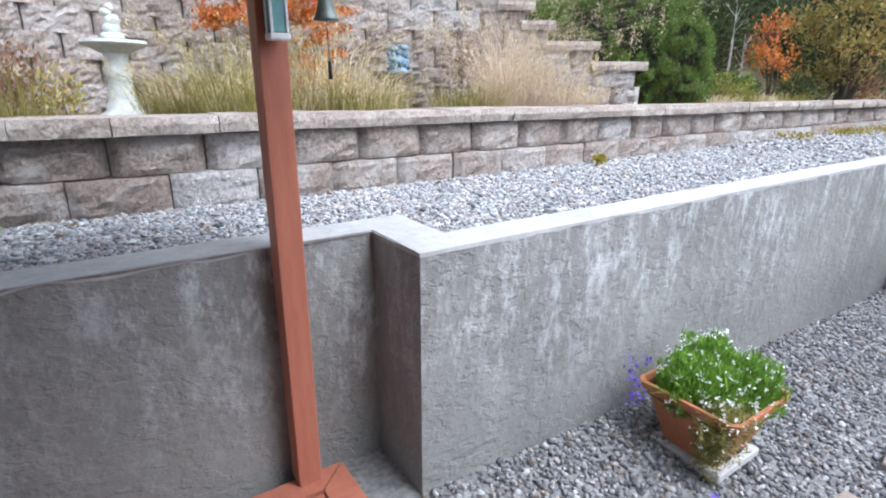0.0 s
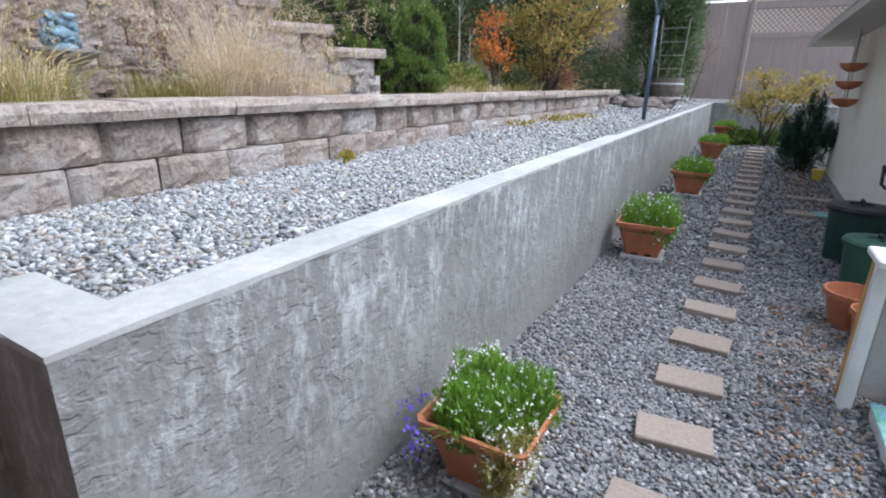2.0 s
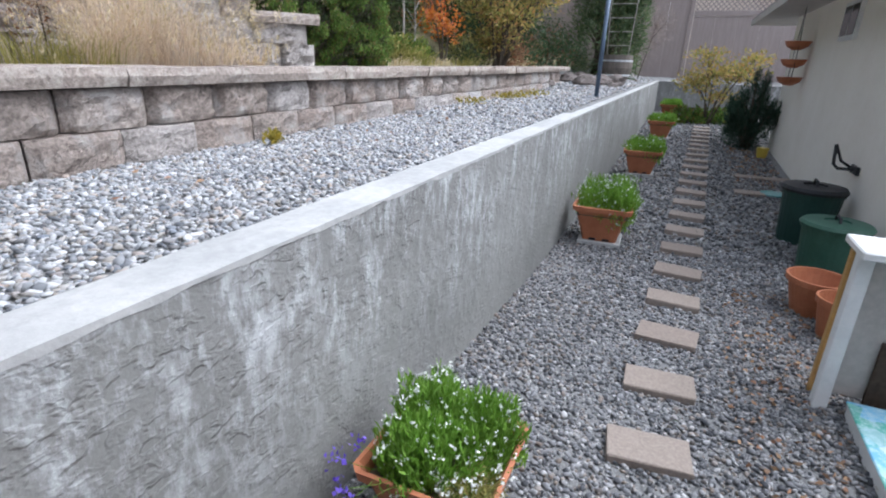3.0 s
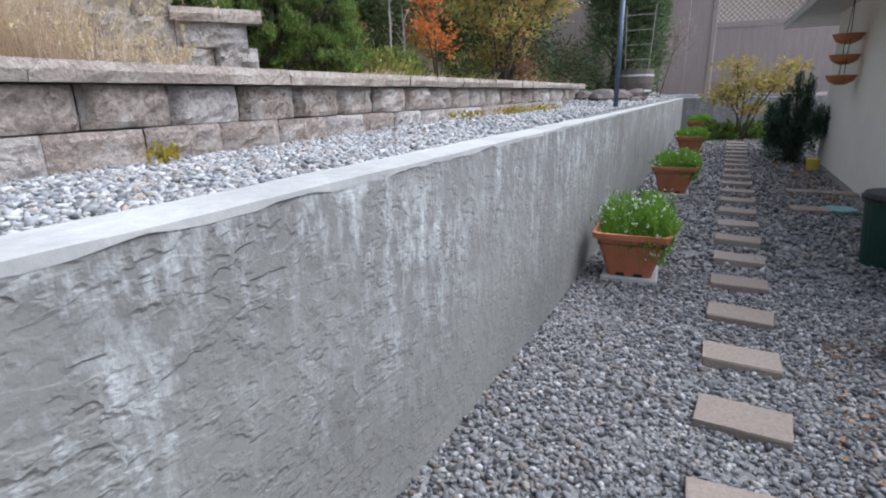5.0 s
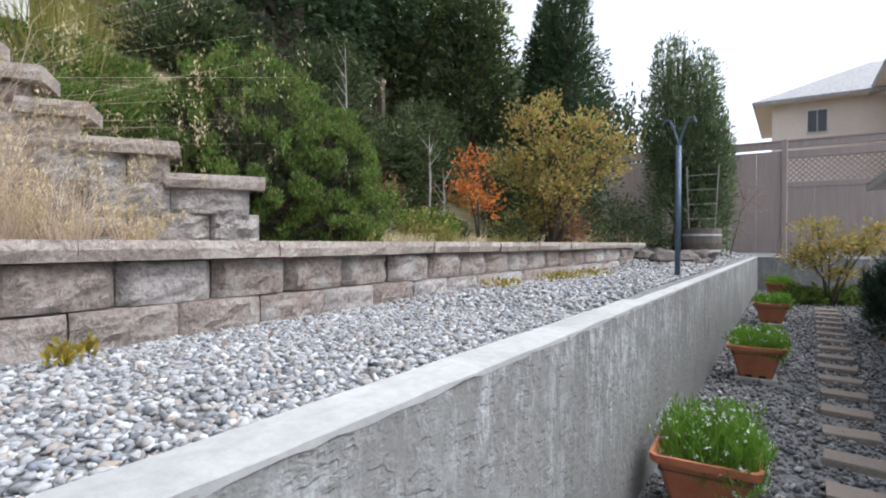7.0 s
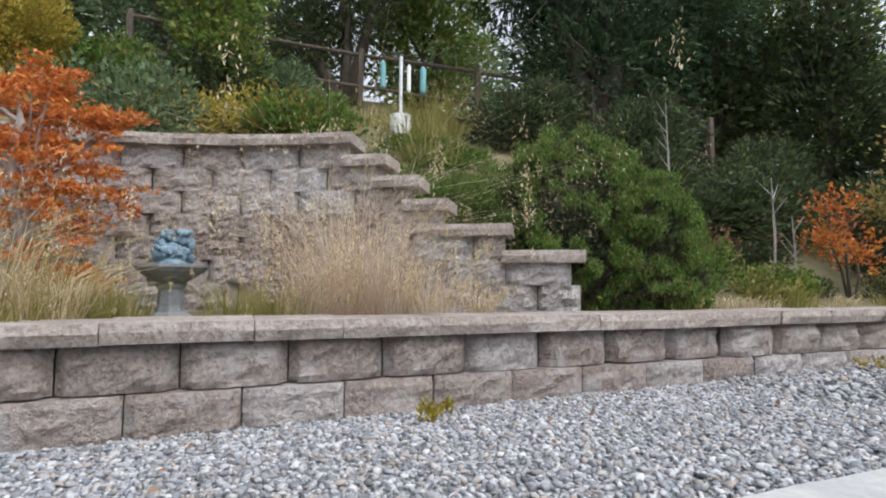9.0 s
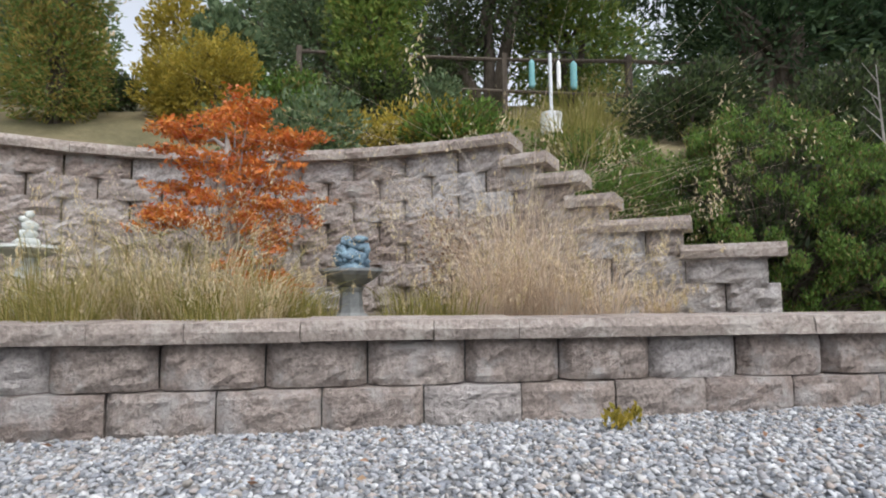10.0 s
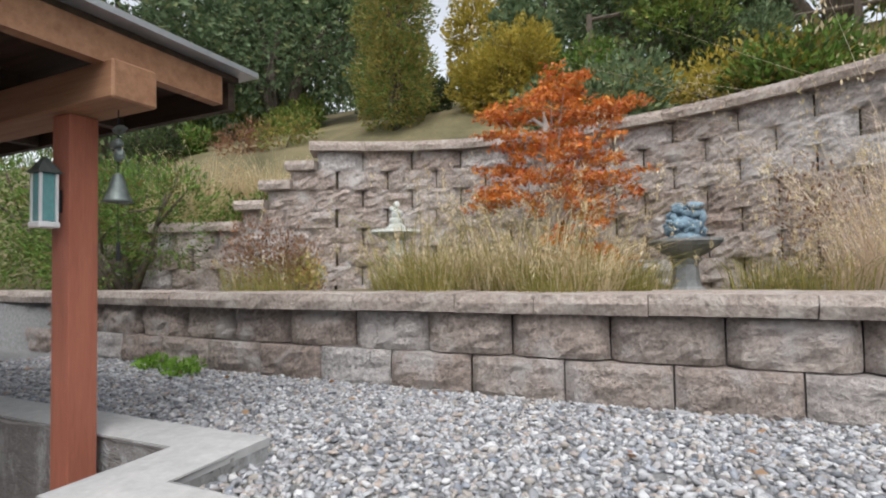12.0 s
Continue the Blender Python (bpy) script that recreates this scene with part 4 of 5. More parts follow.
def fountain_pale():
    ob = thing("bird_bath", (0.875, 4.15, 1.42), "pale lichen-covered stone bird bath with a small finial figure", "bird bath")
    ob.scale = (1, 1, 0.88)
    part("pedestal", lathe(bmesh.new(), [(0.15, 0), (0.15, 0.03), (0.11, 0.06), (0.09, 0.12), (0.075, 0.2), (0.07, 0.3), (0.09, 0.36), (0.06, 0.42), (0.08, 0.47)], 16), M_STONEPALE, ob, smooth=True)
    part("bowl", lathe(bmesh.new(), [(0.08, 0.47), (0.13, 0.5), (0.18, 0.525), (0.195, 0.54), (0.19, 0.56), (0.165, 0.555), (0.02, 0.53)], 20), M_STONEPALE, ob)
    part("finial", lumps(bmesh.new(), [(0, 0, 0.58, 0.07, 0.07, 0.05), (0, 0, 0.64, 0.05, 0.05, 0.05), (0.01, 0, 0.7, 0.045, 0.04, 0.045), (-0.02, 0, 0.75, 0.035, 0.035, 0.03), (0.005, 0, 0.785, 0.028, 0.028, 0.032)], 2, 0.35), M_STONEPALE, ob, smooth=True)
    return ob


fountain_dark()
fountain_pale()
statuette = thing("statuette", (-1.88, 3.86, 1.9), "small grey cast garden ornament on the wall coping", "garden ornament")
part("base", boxed((-0.05, -0.05, 0), (0.05, 0.05, 0.04), 0.008), M_STONEGREY, statuette)
part("figure", lumps(bmesh.new(), [(0, 0, 0.09, 0.045, 0.045, 0.06), (0, 0, 0.15, 0.04, 0.038, 0.045), (0.005, 0, 0.195, 0.03, 0.03, 0.03)], 2, 0.25), M_STONEGREY, statuette, smooth=True)


# ---- plants of the bed ----
def maple():
    rng = np.random.default_rng(21)
    blobs = [(0.0, 0, 1.38, 0.28, 0.25, 0.16), (-0.3, 0, 1.18, 0.26, 0.24, 0.2), (0.3, 0.05, 1.1, 0.28, 0.25, 0.2), (-0.4, -0.05, 0.85, 0.3, 0.26, 0.18), (0.05, -0.08, 0.95, 0.32, 0.3, 0.22), (0.0, -0.15, 0.75, 0.28, 0.2, 0.28), (0.1, -0.12, 1.15, 0.26, 0.22, 0.2), (0.42, 0, 0.75, 0.26, 0.25, 0.2), (0.1, -0.1, 0.62, 0.4, 0.34, 0.22), (0.22, -0.05, 0.36, 0.34, 0.3, 0.2), (0.3, -0.1, 0.2, 0.26, 0.2, 0.14), (-0.55, 0, 0.7, 0.16, 0.16, 0.1), (0.5, 0.0, 1.28, 0.2, 0.15, 0.07), (0.12, 0.0, 1.5, 0.18, 0.15, 0.1), (-0.42, 0.0, 1.32, 0.16, 0.14, 0.06)]
    blobs = [(x * 0.86, *rest) for x, *rest in blobs]
    ob = thing("maple_tree", (2.06, 4.38, 1.42), "small maple with bright orange autumn leaves", "tree")
    bm = tube(bmesh.new(), [(0, 0, -0.1), (0.02, 0, 0.4), (-0.05, -0.02, 0.75), (-0.07, -0.06, 1.0), (-0.02, -0.08, 1.18), (-0.05, -0.06, 1.34)], [0.05, 0.045, 0.04, 0.034, 0.026, 0.012], 9)
    tube(bm, [(-0.02, -0.08, 1.18), (-0.12, -0.06, 1.26), (-0.18, -0.05, 1.24)], [0.018, 0.012, 0.006], 7)
    part("trunk", bm, M_PALEBARK, ob, smooth=True)
    for i, b in enumerate(blobs):
        bm = tube(bmesh.new(), [(0, 0, min(0.5, b[2] * 0.5)), (b[0] * 0.5, b[1] * 0.5, b[2] * 0.8), (b[0], b[1], b[2])], [0.018, 0.01, 0.004], 6)
        part("branch", bm, M_PALEBARK, ob)
    small = []
    for b in blobs:
        for k in range(17):
            d = unit(rng.normal(0, 1, 3)) * rng.uniform(0.4, 1.15)
            small.append((b[0] + d[0] * b[3], b[1] + d[1] * b[4], b[2] + d[2] * b[5], rng.uniform(0.06, 0.15), rng.uniform(0.06, 0.15), rng.uniform(0.012, 0.05)))
    c, a = crown_points(small, 12500, rng, 0.95, 0.5)
    tagged(part_of("crown", leaves("crown", c, a * np.array((1, 1, 0.25)), 0.046, 0.016, rng, 0.3), M_MAPLE, ob), kind="stuff")


maple()
rng_g = random.Random(5)
for i in range(16):
    x = 0.75 + i * 0.14
    if 2.68 < x < 3.15 or x < 1.1:
        continue
    tuft("grass_clump", (x, 3.42 + rng_g.uniform(-0.06, 0.5), 1.42), 0.2, rng_g.uniform(0.2, 0.45), 260, M_OLIVE if i % 4 else M_STRAW, "low olive-green grass in the bed", seed=160 + i, lean=0.8, width=0.003, group="dry grasses of the bed")
for i in range(11):
    x = 1.12 + i * 0.145
    tuft("grass_clump", (x, 3.55 + rng_g.uniform(-0.1, 0.3), 1.42), 0.24, 0.38 + 0.48 * rng_g.random() ** 1.4, 170, M_STRAW if i % 2 else M_OLIVE, "clump of dry straw-coloured grass in the bed", seed=100 + i, lean=0.8, width=0.0018, heads=40, group="dry grasses of the bed")
for x, y, h, m in ((0.35, 3.5, 0.4, 1), (0.0, 3.55, 0.35, 1), (3.3, 3.75, 0.3, 1), (3.5, 3.6, 0.28, 1), (2.62, 3.75, 0.3, 1)):
    tuft("grass_clump", (x, y, 1.42), 0.26, h, 300, M_OLIVE if m else M_STRAW, "clump of olive-green and tan grass in the bed", seed=int(x * 100) + 700, lean=0.6, width=0.0022, heads=14, group="dry grasses of the bed")
for x, y, h, r in ((3.98, 3.75, 1.0, 0.18), (3.8, 3.7, 0.85, 0.16), (4.15, 3.65, 0.8, 0.16), (3.66, 3.6, 0.5, 0.14), (4.4, 3.52, 0.5, 0.14), (4.7, 3.45, 0.3, 0.1)):
    tuft("ornamental_grass", (x, y, 1.42), r, h, 230, M_PALESTRAW, "tall pale ornamental grass with feathery seed heads", seed=int(x * 100), lean=0.8, width=0.0016, heads=70, group="tall grasses")
for x, y, h in ((3.95, 3.75, 1.5), (3.8, 3.7, 1.35), (4.1, 3.65, 1.3), (4.3, 3.6, 0.95), (3.9, 3.75, 1.6)):
    tuft("ornamental_grass", (x, y, 1.42), 0.12, h, 90, M_PALESTRAW, "wispy arching stems of pale ornamental grass", seed=int(x * 100) + 7, lean=1.1, width=0.0013, heads=70, group="tall grasses")
bush("aster", (0.2, 3.75, 1.42), [(0, -0.1, 0.26, 0.3, 0.2, 0.3), (-0.35, -0.1, 0.32, 0.24, 0.18, 0.34), (0.15, -0.1, 0.2, 0.2, 0.2, 0.22)], 2600, (0.035, 0.012), M_RUSSET, "dried russet perennials gone to seed", "plant", 0.006, 31, 0.4, 0.9)
bush("aster", (0.55, 3.5, 1.42), [(0, 0, 0.15, 0.12, 0.1, 0.16)], 300, (0.03, 0.018), M_PEACH, "small perennial with orange-yellow leaves", "plant", 0.005, 32, 0.4, 0.9)
bush("aster", (3.55, 4.0, 1.42), [(0, 0, 0.45, 0.25, 0.15, 0.3)], 500, (0.03, 0.012), M_RUSSET, "twiggy russet shrub against the wall", "plant", 0.008, 33, 0.4, 0.9)


def clumped(masses, count, size, seed):
    """Many small sprays over the skin of a few rounded masses (x, y, z, rx, ry, rz)."""
    rng = np.random.default_rng(seed)
    c, a = crown_points(masses, count, rng, 0.12, 0.06)
    inside = np.zeros(len(c), bool)
    for m in masses:
        inside |= (((c - np.array(m[:3])) / np.array(m[3:])) ** 2).sum(1) < 0.72
    c = c[~inside & (c[:, 2] > 0.02)]
    return [(*p, *(size * rng.uniform(0.7, 1.35, 3))) for p in c.tolist()]


CEDAR_BALLS = [(0.1, 0.25, 0.78, 0.6, 0.56, 0.66), (0.1, 0.25, 0.42, 0.62, 0.56, 0.5), (0.62, -0.05, 0.54, 0.42, 0.4, 0.52), (0.66, -0.08, 0.3, 0.42, 0.4, 0.34)]
cedar = bush("juniper", (5.66, 3.75, 1.42), clumped(CEDAR_BALLS, 620, 0.07, 40), 64000, (0.036, 0.011), M_JUNIPER, "dense rounded green cedar bush by the low wall", "shrub", 0.004, 41, 0.2, 0.8)
# Shell of darker leaves within the crown: its inner shade is painted as colour.
rng_c = np.random.default_rng(44)
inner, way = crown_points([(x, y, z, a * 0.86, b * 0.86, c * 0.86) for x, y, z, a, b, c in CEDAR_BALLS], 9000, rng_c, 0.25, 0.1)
tagged(part_of("inner_growth", leaves("inner_growth", inner[inner[:, 2] > 0], way[inner[:, 2] > 0], 0.07, 0.025, rng_c), M_DARKLEAF, cedar, "inner foliage with the crown's shade put into its dark colour"), kind="stuff")
bush("juniper", (5.0, 4.75, 2.0), [(0, 0, 0.3, 0.5, 0.5, 0.3), (0.5, 0.1, 0.36, 0.5, 0.5, 0.3), (0.2, 0.4, 0.4, 0.45, 0.4, 0.28)], 15000, (0.04, 0.014), M_JUNIPER, "low spreading green juniper behind the wall", "shrub", 0.03, 42, 0.3, 0.35)
bush("juniper", (-1.7, 3.75, 1.45), [(0.35, 0.1, 0.7, 0.5, 0.5, 0.5), (-0.2, 0.1, 0.8, 0.55, 0.5, 0.45), (-0.9, 0.1, 0.7, 0.7, 0.6, 0.6), (-1.7, 0, 0.8, 0.8, 0.7, 0.8), (-0.3, -0.2, 0.4, 0.5, 0.4, 0.5), (-2.8, 0, 0.9, 0.8, 0.7, 0.9)], 26000, (0.05, 0.016), M_JUNIPER, "spreading green and gold juniper hedge", "shrub", 0.04, 43, 0.25, 0.3)
for x, y, r, h in ((-1.8, 4.7, 0.5, 0.9), (-2.5, 5.0, 0.5, 0.9), (-1.2, 5.0, 0.4, 0.7)):
    tuft("ornamental_grass", (x, y, hill(x, y) - 0.05), r, h, 900, M_STRAW, "fountain of dry tan grass on the slope", seed=int(-x * 100), lean=0.6, width=0.004, heads=60, group="tall grasses")


# ---- hillside trees and shrubs ----
def on_hill(x, y):
    return (x, y, hill(x, y) - 0.05)


bush("arborvitae", on_hill(-0.75, 7.0), [(0, 0, 0.7, 0.62, 0.6, 0.8), (0, 0, 1.6, 0.56, 0.55, 0.9), (0.05, 0, 2.5, 0.42, 0.42, 0.8), (0, 0, 3.3, 0.24, 0.24, 0.6)], 26000, (0.06, 0.022), M_CEDAR, "tall columnar cedar, green with bronze tips", "tree", 0.07, 51, 0.26, 0.55)
bush("golden_shrub", on_hill(0.75, 7.4), [(0, 0, 0.55, 0.62, 0.55, 0.6), (0.35, 0, 0.8, 0.4, 0.4, 0.45), (-0.4, 0, 0.5, 0.4, 0.4, 0.45)], 12000, (0.06, 0.025), M_YELLOWBUSH, "rounded golden-green autumn shrub", "shrub", 0.04, 52, 0.28, 0.6)
bush("young_tree", on_hill(2.9, 8.2), [(0, 0, 1.5, 0.7, 0.6, 0.7), (0.3, 0, 2.3, 0.55, 0.5, 0.6), (-0.3, 0, 2.1, 0.45, 0.5, 0.6), (0.1, 0, 0.7, 0.6, 0.5, 0.5)], 9000, (0.1, 0.045), M_GREEN, "young broad-leaved tree with fresh yellow-green leaves", "tree", 0.05, 53, 0.35, 0.7)
bush("young_tree", on_hill(3.6, 6.6), [(0, 0, 0.3, 0.8, 0.4, 0.35), (-0.9, 0.3, 0.3, 0.6, 0.4, 0.35)], 3500, (0.07, 0.03), M_YELLOWBUSH, "low yellowing shrub above the wall", "shrub", 0.03, 54, 0.4, 0.7)
bush("broadleaf_tree", on_hill(-4.6, 9.0), [(0, 0, 2.0, 1.6, 1.4, 1.5), (1.4, 0, 1.8, 1.3, 1.2, 1.4), (-1.6, 0, 1.8, 1.4, 1.3, 1.5), (0.6, 0, 3.6, 1.5, 1.4, 1.4), (2.0, 0.5, 3.2, 1.2, 1.1, 1.3), (-1.2, 0, 3.6, 1.5, 1.4, 1.4)], 26000, (0.13, 0.06), M_GREYGREEN, "large grey-green broad-leaved tree on the slope", "tree", 0.14, 55, 0.3, 0.5)
bush("broadleaf_tree", on_hill(2.0, 12.5), [(0, 0, 2.2, 1.7, 1.4, 1.5), (1.2, 0, 3.2, 1.5, 1.4, 1.5), (-0.6, 0, 3.6, 1.0, 1.0, 1.4), (-0.7, 0, 1.4, 0.9, 1.0, 1.2)], 20000, (0.13, 0.06), M_GREYGREEN, "tall grey-green tree higher on the slope", "tree", 0.13, 56, 0.3, 0.5)
bush("dark_tree", on_hill(5.2, 10.8), [(0, 0, 2.5, 1.1, 1.2, 1.4), (0.3, 0, 4.0, 1.6, 1.4, 1.3), (-0.9, 0, 1.5, 0.7, 0.8, 1.0), (1.6, 0, 4.3, 1.2, 1.2, 1.0)], 16000, (0.12, 0.055), M_DARKLEAF, "dark shaded broad-leaved tree by the top fence", "tree", 0.16, 57, 0.4, 0.6)
bush("dark_pine", on_hill(9.6, 8.2), [(0, 0, 1.6, 1.9, 1.3, 1.3), (0.4, 0, 3.2, 2.4, 1.7, 1.5), (-1.9, 0, 3.3, 1.4, 1.3, 1.1), (2.0, 0, 3.0, 1.6, 1.4, 1.5), (-0.8, 0, 4.8, 1.8, 1.6, 1.4)], 36000, (0.15, 0.045), M_DARKGREEN, "large dark evergreen shading the slope", "tree", 0.22, 58, 0.3, 0.6)
for x, y, s in ((8.3, 4.85, 0.75), (9.1, 5.0, 0.8), (7.6, 5.3, 0.7), (6.7, 6.4, 0.8), (8.2, 6.0, 0.9), (9.8, 5.6, 0.9), (11.3, 5.0, 0.9)):
    bush("dark_shrub", on_hill(x, y), [(0, 0, 0.45 * s, 0.9 * s, 0.7 * s, 0.55 * s), (0.5 * s, 0, 0.8 * s, 0.6 * s, 0.6 * s, 0.5 * s)], 6500, (0.08, 0.035), M_DARKLEAF, "dark green undergrowth on the slope", "shrub", 0.03, int(x * 10), 0.4, 0.6, "undergrowth")
for x, y, s, m, lab in ((7.3, 4.4, 0.55, M_JUNIPER, "low green groundcover at the slope's foot"), (8.1, 4.0, 0.4, M_GREEN, "leafy green seedlings behind the low wall"), (7.7, 4.6, 0.5, M_RUSSET, "russet twiggy shrub on the slope"), (10.0, 5.0, 0.8, M_RUSSET, "russet twiggy shrub on the slope")):
    bush("small_shrub", on_hill(x, y), [(0, 0, 0.35 * s, s, s * 0.7, 0.45 * s)], 1800, (0.06, 0.025), m, lab, "shrub", 0.015, int(x * 31), 0.45, 0.8)
bush("autumn_shrub", on_hill(9.1, 3.9), [(-0.2, 0, 1.0, 0.25, 0.25, 0.2), (-0.35, 0, 0.65, 0.3, 0.25, 0.2), (0.1, 0, 0.5, 0.35, 0.3, 0.2)], 750, (0.055, 0.03), M_MAPLE, "slender shrub with coral-orange leaves", "shrub", 0.018, 61, 0.5, 0.9)
bush("autumn_shrub", on_hill(10.5, 3.5), [(0, 0, 1.45, 0.55, 0.6, 0.32), (-0.3, 0.25, 1.85, 0.35, 0.4, 0.26), (0.35, -0.55, 1.2, 0.5, 0.45, 0.26), (0.3, -0.8, 1.5, 0.3, 0.32, 0.2), (-0.1, 0.6, 1.3, 0.4, 0.4, 0.26), (-0.1, -0.2, 0.9, 0.5, 0.5, 0.24), (0.1, 0.1, 2.15, 0.2, 0.25, 0.22), (0.1, -0.45, 1.8, 0.32, 0.36, 0.2), (0.0, 0.3, 1.0, 0.45, 0.4, 0.22), (0.0, 0.1, 0.55, 0.4, 0.5, 0.3)], 6500, (0.075, 0.032), M_PEACH, "spreading shrub with yellow and peach autumn leaves", "shrub", 0.03, 62, 0.6, 0.95)
bush("cypress", (15.9, 2.6, 1.0), [(0, 0, 1.0, 0.85, 0.95, 1.1), (0.1, -0.05, 2.4, 0.8, 0.9, 1.2), (-0.35, 0.3, 3.0, 0.4, 0.55, 1.1), (0.15, -0.3, 3.7, 0.4, 0.45, 1.1), (0, -0.75, 2.0, 0.3, 0.3, 1.3), (0.1, 0.15, 4.3, 0.2, 0.25, 0.9), (-0.3, 0.4, 4.2, 0.25, 0.25, 0.8), (0, -0.5, 2.6, 0.35, 0.35, 1.4), (0, 0.0, 3.2, 0.5, 0.6, 1.3)], 26000, (0.15, 0.025), M_GREYGREEN, "tall grey-green upright cypress", "tree", 0.09, 63, 0.25, 0.45)
bush("cypress", on_hill(14.4, 5.2), [(0, 0, 1.2, 0.8, 0.8, 1.4), (0, 0, 2.8, 0.6, 0.6, 1.4), (0, 0, 4.0, 0.35, 0.35, 1.0)], 14000, (0.13, 0.04), M_DARKGREEN, "dark conifer on the slope behind", "tree", 0.1, 64, 0.3, 0.45)
bush("cypress", on_hill(13.2, 6.5), [(0, 0, 1.6, 1.0, 0.9, 1.6), (0, 0, 3.4, 0.7, 0.7, 1.5)], 12000, (0.14, 0.05), M_DARKLEAF, "dark conifer on the slope behind", "tree", 0.1, 65, 0.35, 0.5)
bush("cypress", on_hill(13.4, 4.3), [(0, 0, 1.2, 0.8, 0.8, 1.4), (0.1, 0, 2.8, 0.7, 0.7, 1.5), (0, 0.1, 4.2, 0.5, 0.5, 1.3), (0.1, 0, 5.2, 0.3, 0.3, 1.0)], 18000, (0.13, 0.03), M_DARKGREEN, "tall dark conifer on the slope behind", "tree", 0.1, 164, 0.35, 0.6)
bush("hill_tree", on_hill(14.5, 8.2), [(0, 0, 2.4, 1.6, 1.4, 1.6), (-0.6, 0, 4.2, 1.5, 1.3, 1.4), (0.8, -0.4, 3.6, 1.3, 1.2, 1.3)], 7000, (0.16, 0.075), M_GREEN, "broad-leaved tree on the wooded slope", "tree", 0.12, 465, 0.4, 0.7, "trees on the slope")
bush("plum_tree", (19.4, 2.6, 1.0), [(0, 0, 2.6, 0.5, 0.5, 0.9), (0.2, 0.2, 3.5, 0.4, 0.4, 0.6)], 2600, (0.1, 0.05), M_PURPLE, "plum-leaved tree in front of the fence", "tree", 0.05, 66, 0.4, 0.8)
bush("bare_shrub", (18.4, 1.95, 1.0), [(0, 0, 1.2, 0.6, 0.5, 0.8), (0.1, -0.4, 1.6, 0.5, 0.5, 0.6)], 2600, (0.16, 0.008), M_TWIG, "bare pinkish twiggy shrub before the fence", "shrub", 0.02, 67, 0.4, 1.0)
bush("far_tree", (24.5, 6.0, 1.0), [(0, 0, 3.0, 2.0, 2.0, 3.0), (-1.5, 1.5, 4, 2, 2, 3)], 9000, (0.25, 0.1), M_DARKLEAF, "distant dark tree beyond the fence", "tree", 0.2, 68, 0.3, 0.5)
for i in [k for k in range(13) if k != 4]:
    x = -32 + i * 6.3
    y = 24 + 5 * math.sin(i * 2.3)
    bush("far_tree", on_hill(x, y), [(0, 0, 2.2, 2.6, 2.2, 2.4), (1.2, 0, 4.0, 2.0, 1.8, 2.0), (-1.3, 0, 3.6, 1.8, 1.8, 1.8)], 4200, (0.34, 0.17), M_GREYGREEN if i % 2 else M_DARKLEAF, "distant tree on the crest of the hill", "tree", 0.2, 300 + i, 0.3, 0.5, "trees on the crest")
for i, (x, y) in enumerate(((-7.5, 7), (-9, 10), (-10, 13), (-7, 13), (0.2, 10.2), (7.5, 12.5), (11.5, 11.5), (12.5, 8.5), (15, 10), (18, 8))):
    bush("hill_tree", on_hill(x, y), [(0, 0, 1.6, 1.6, 1.4, 1.6), (0.6, 0, 3.2, 1.3, 1.2, 1.4), (-0.8, 0, 2.8, 1.1, 1.1, 1.2)] if x != 0.2 else [(0, 0, 0.8, 0.7, 0.7, 0.9)], 9000, (0.16, 0.075), (M_GREYGREEN, M_DARKLEAF, M_GREEN)[i % 3] if x > 6 or i % 2 else M_GREYGREEN, "broad-leaved tree on the wooded slope", "tree", 0.12, 400 + i, 0.3, 0.5, "trees on the slope")
for i in range(40):
    x, y = (rng_g.uniform(5.0, 8.4), rng_g.uniform(4.1, 5.6)) if i % 2 else (rng_g.uniform(4.25, 6.2), rng_g.uniform(4.75, 6.2))
    s = rng_g.uniform(0.22, 0.42)
    bush("ground_juniper", on_hill(x, y), [(0, 0, 0.25 * s, s, s, 0.45 * s), (0.5 * s, 0.3 * s, 0.3 * s, 0.6 * s, 0.6 * s, 0.4 * s)], 1100, (0.05, 0.018), (M_JUNIPER, M_DARKLEAF, M_JUNIPER, M_GREEN)[i % 4], "low spreading green ground cover on the slope", "shrub", 0.012, 700 + i, 0.4, 0.6, "ground cover on the slope")
for i in range(24):
    x, y = rng_g.uniform(7.5, 13.5), rng_g.uniform(3.7, 5.4)
    s = rng_g.uniform(0.25, 0.5)
    bush("slope_shrub", on_hill(x, y), [(0, 0, 0.3 * s, s, s * 0.8, 0.5 * s), (0.4 * s, 0.2 * s, 0.6 * s, 0.5 * s, 0.5 * s, 0.5 * s)], 1000, (0.06, 0.025), (M_DARKLEAF, M_DARKLEAF, M_RUSSET, M_JUNIPER, M_OLIVE)[i % 5], "small mixed shrub at the slope's foot", "shrub", 0.012, 760 + i, 0.45, 0.7, "shrubs on the slope")
for i in range(14):
    x, y = rng_g.uniform(-5.0, -0.3), rng_g.uniform(4.6, 6.6)
    s = rng_g.uniform(0.25, 0.55)
    bush("slope_shrub", on_hill(x, y), [(0, 0, 0.3 * s, s, s * 0.8, 0.5 * s), (0.4 * s, 0.2 * s, 0.6 * s, 0.5 * s, 0.5 * s, 0.5 * s)], 1100, (0.06, 0.025), (M_GREYGREEN, M_CEDAR, M_RUSSET, M_JUNIPER, M_OLIVE)[i % 5], "small mixed shrub at the slope's foot", "shrub", 0.012, 860 + i, 0.45, 0.7, "shrubs on the slope")
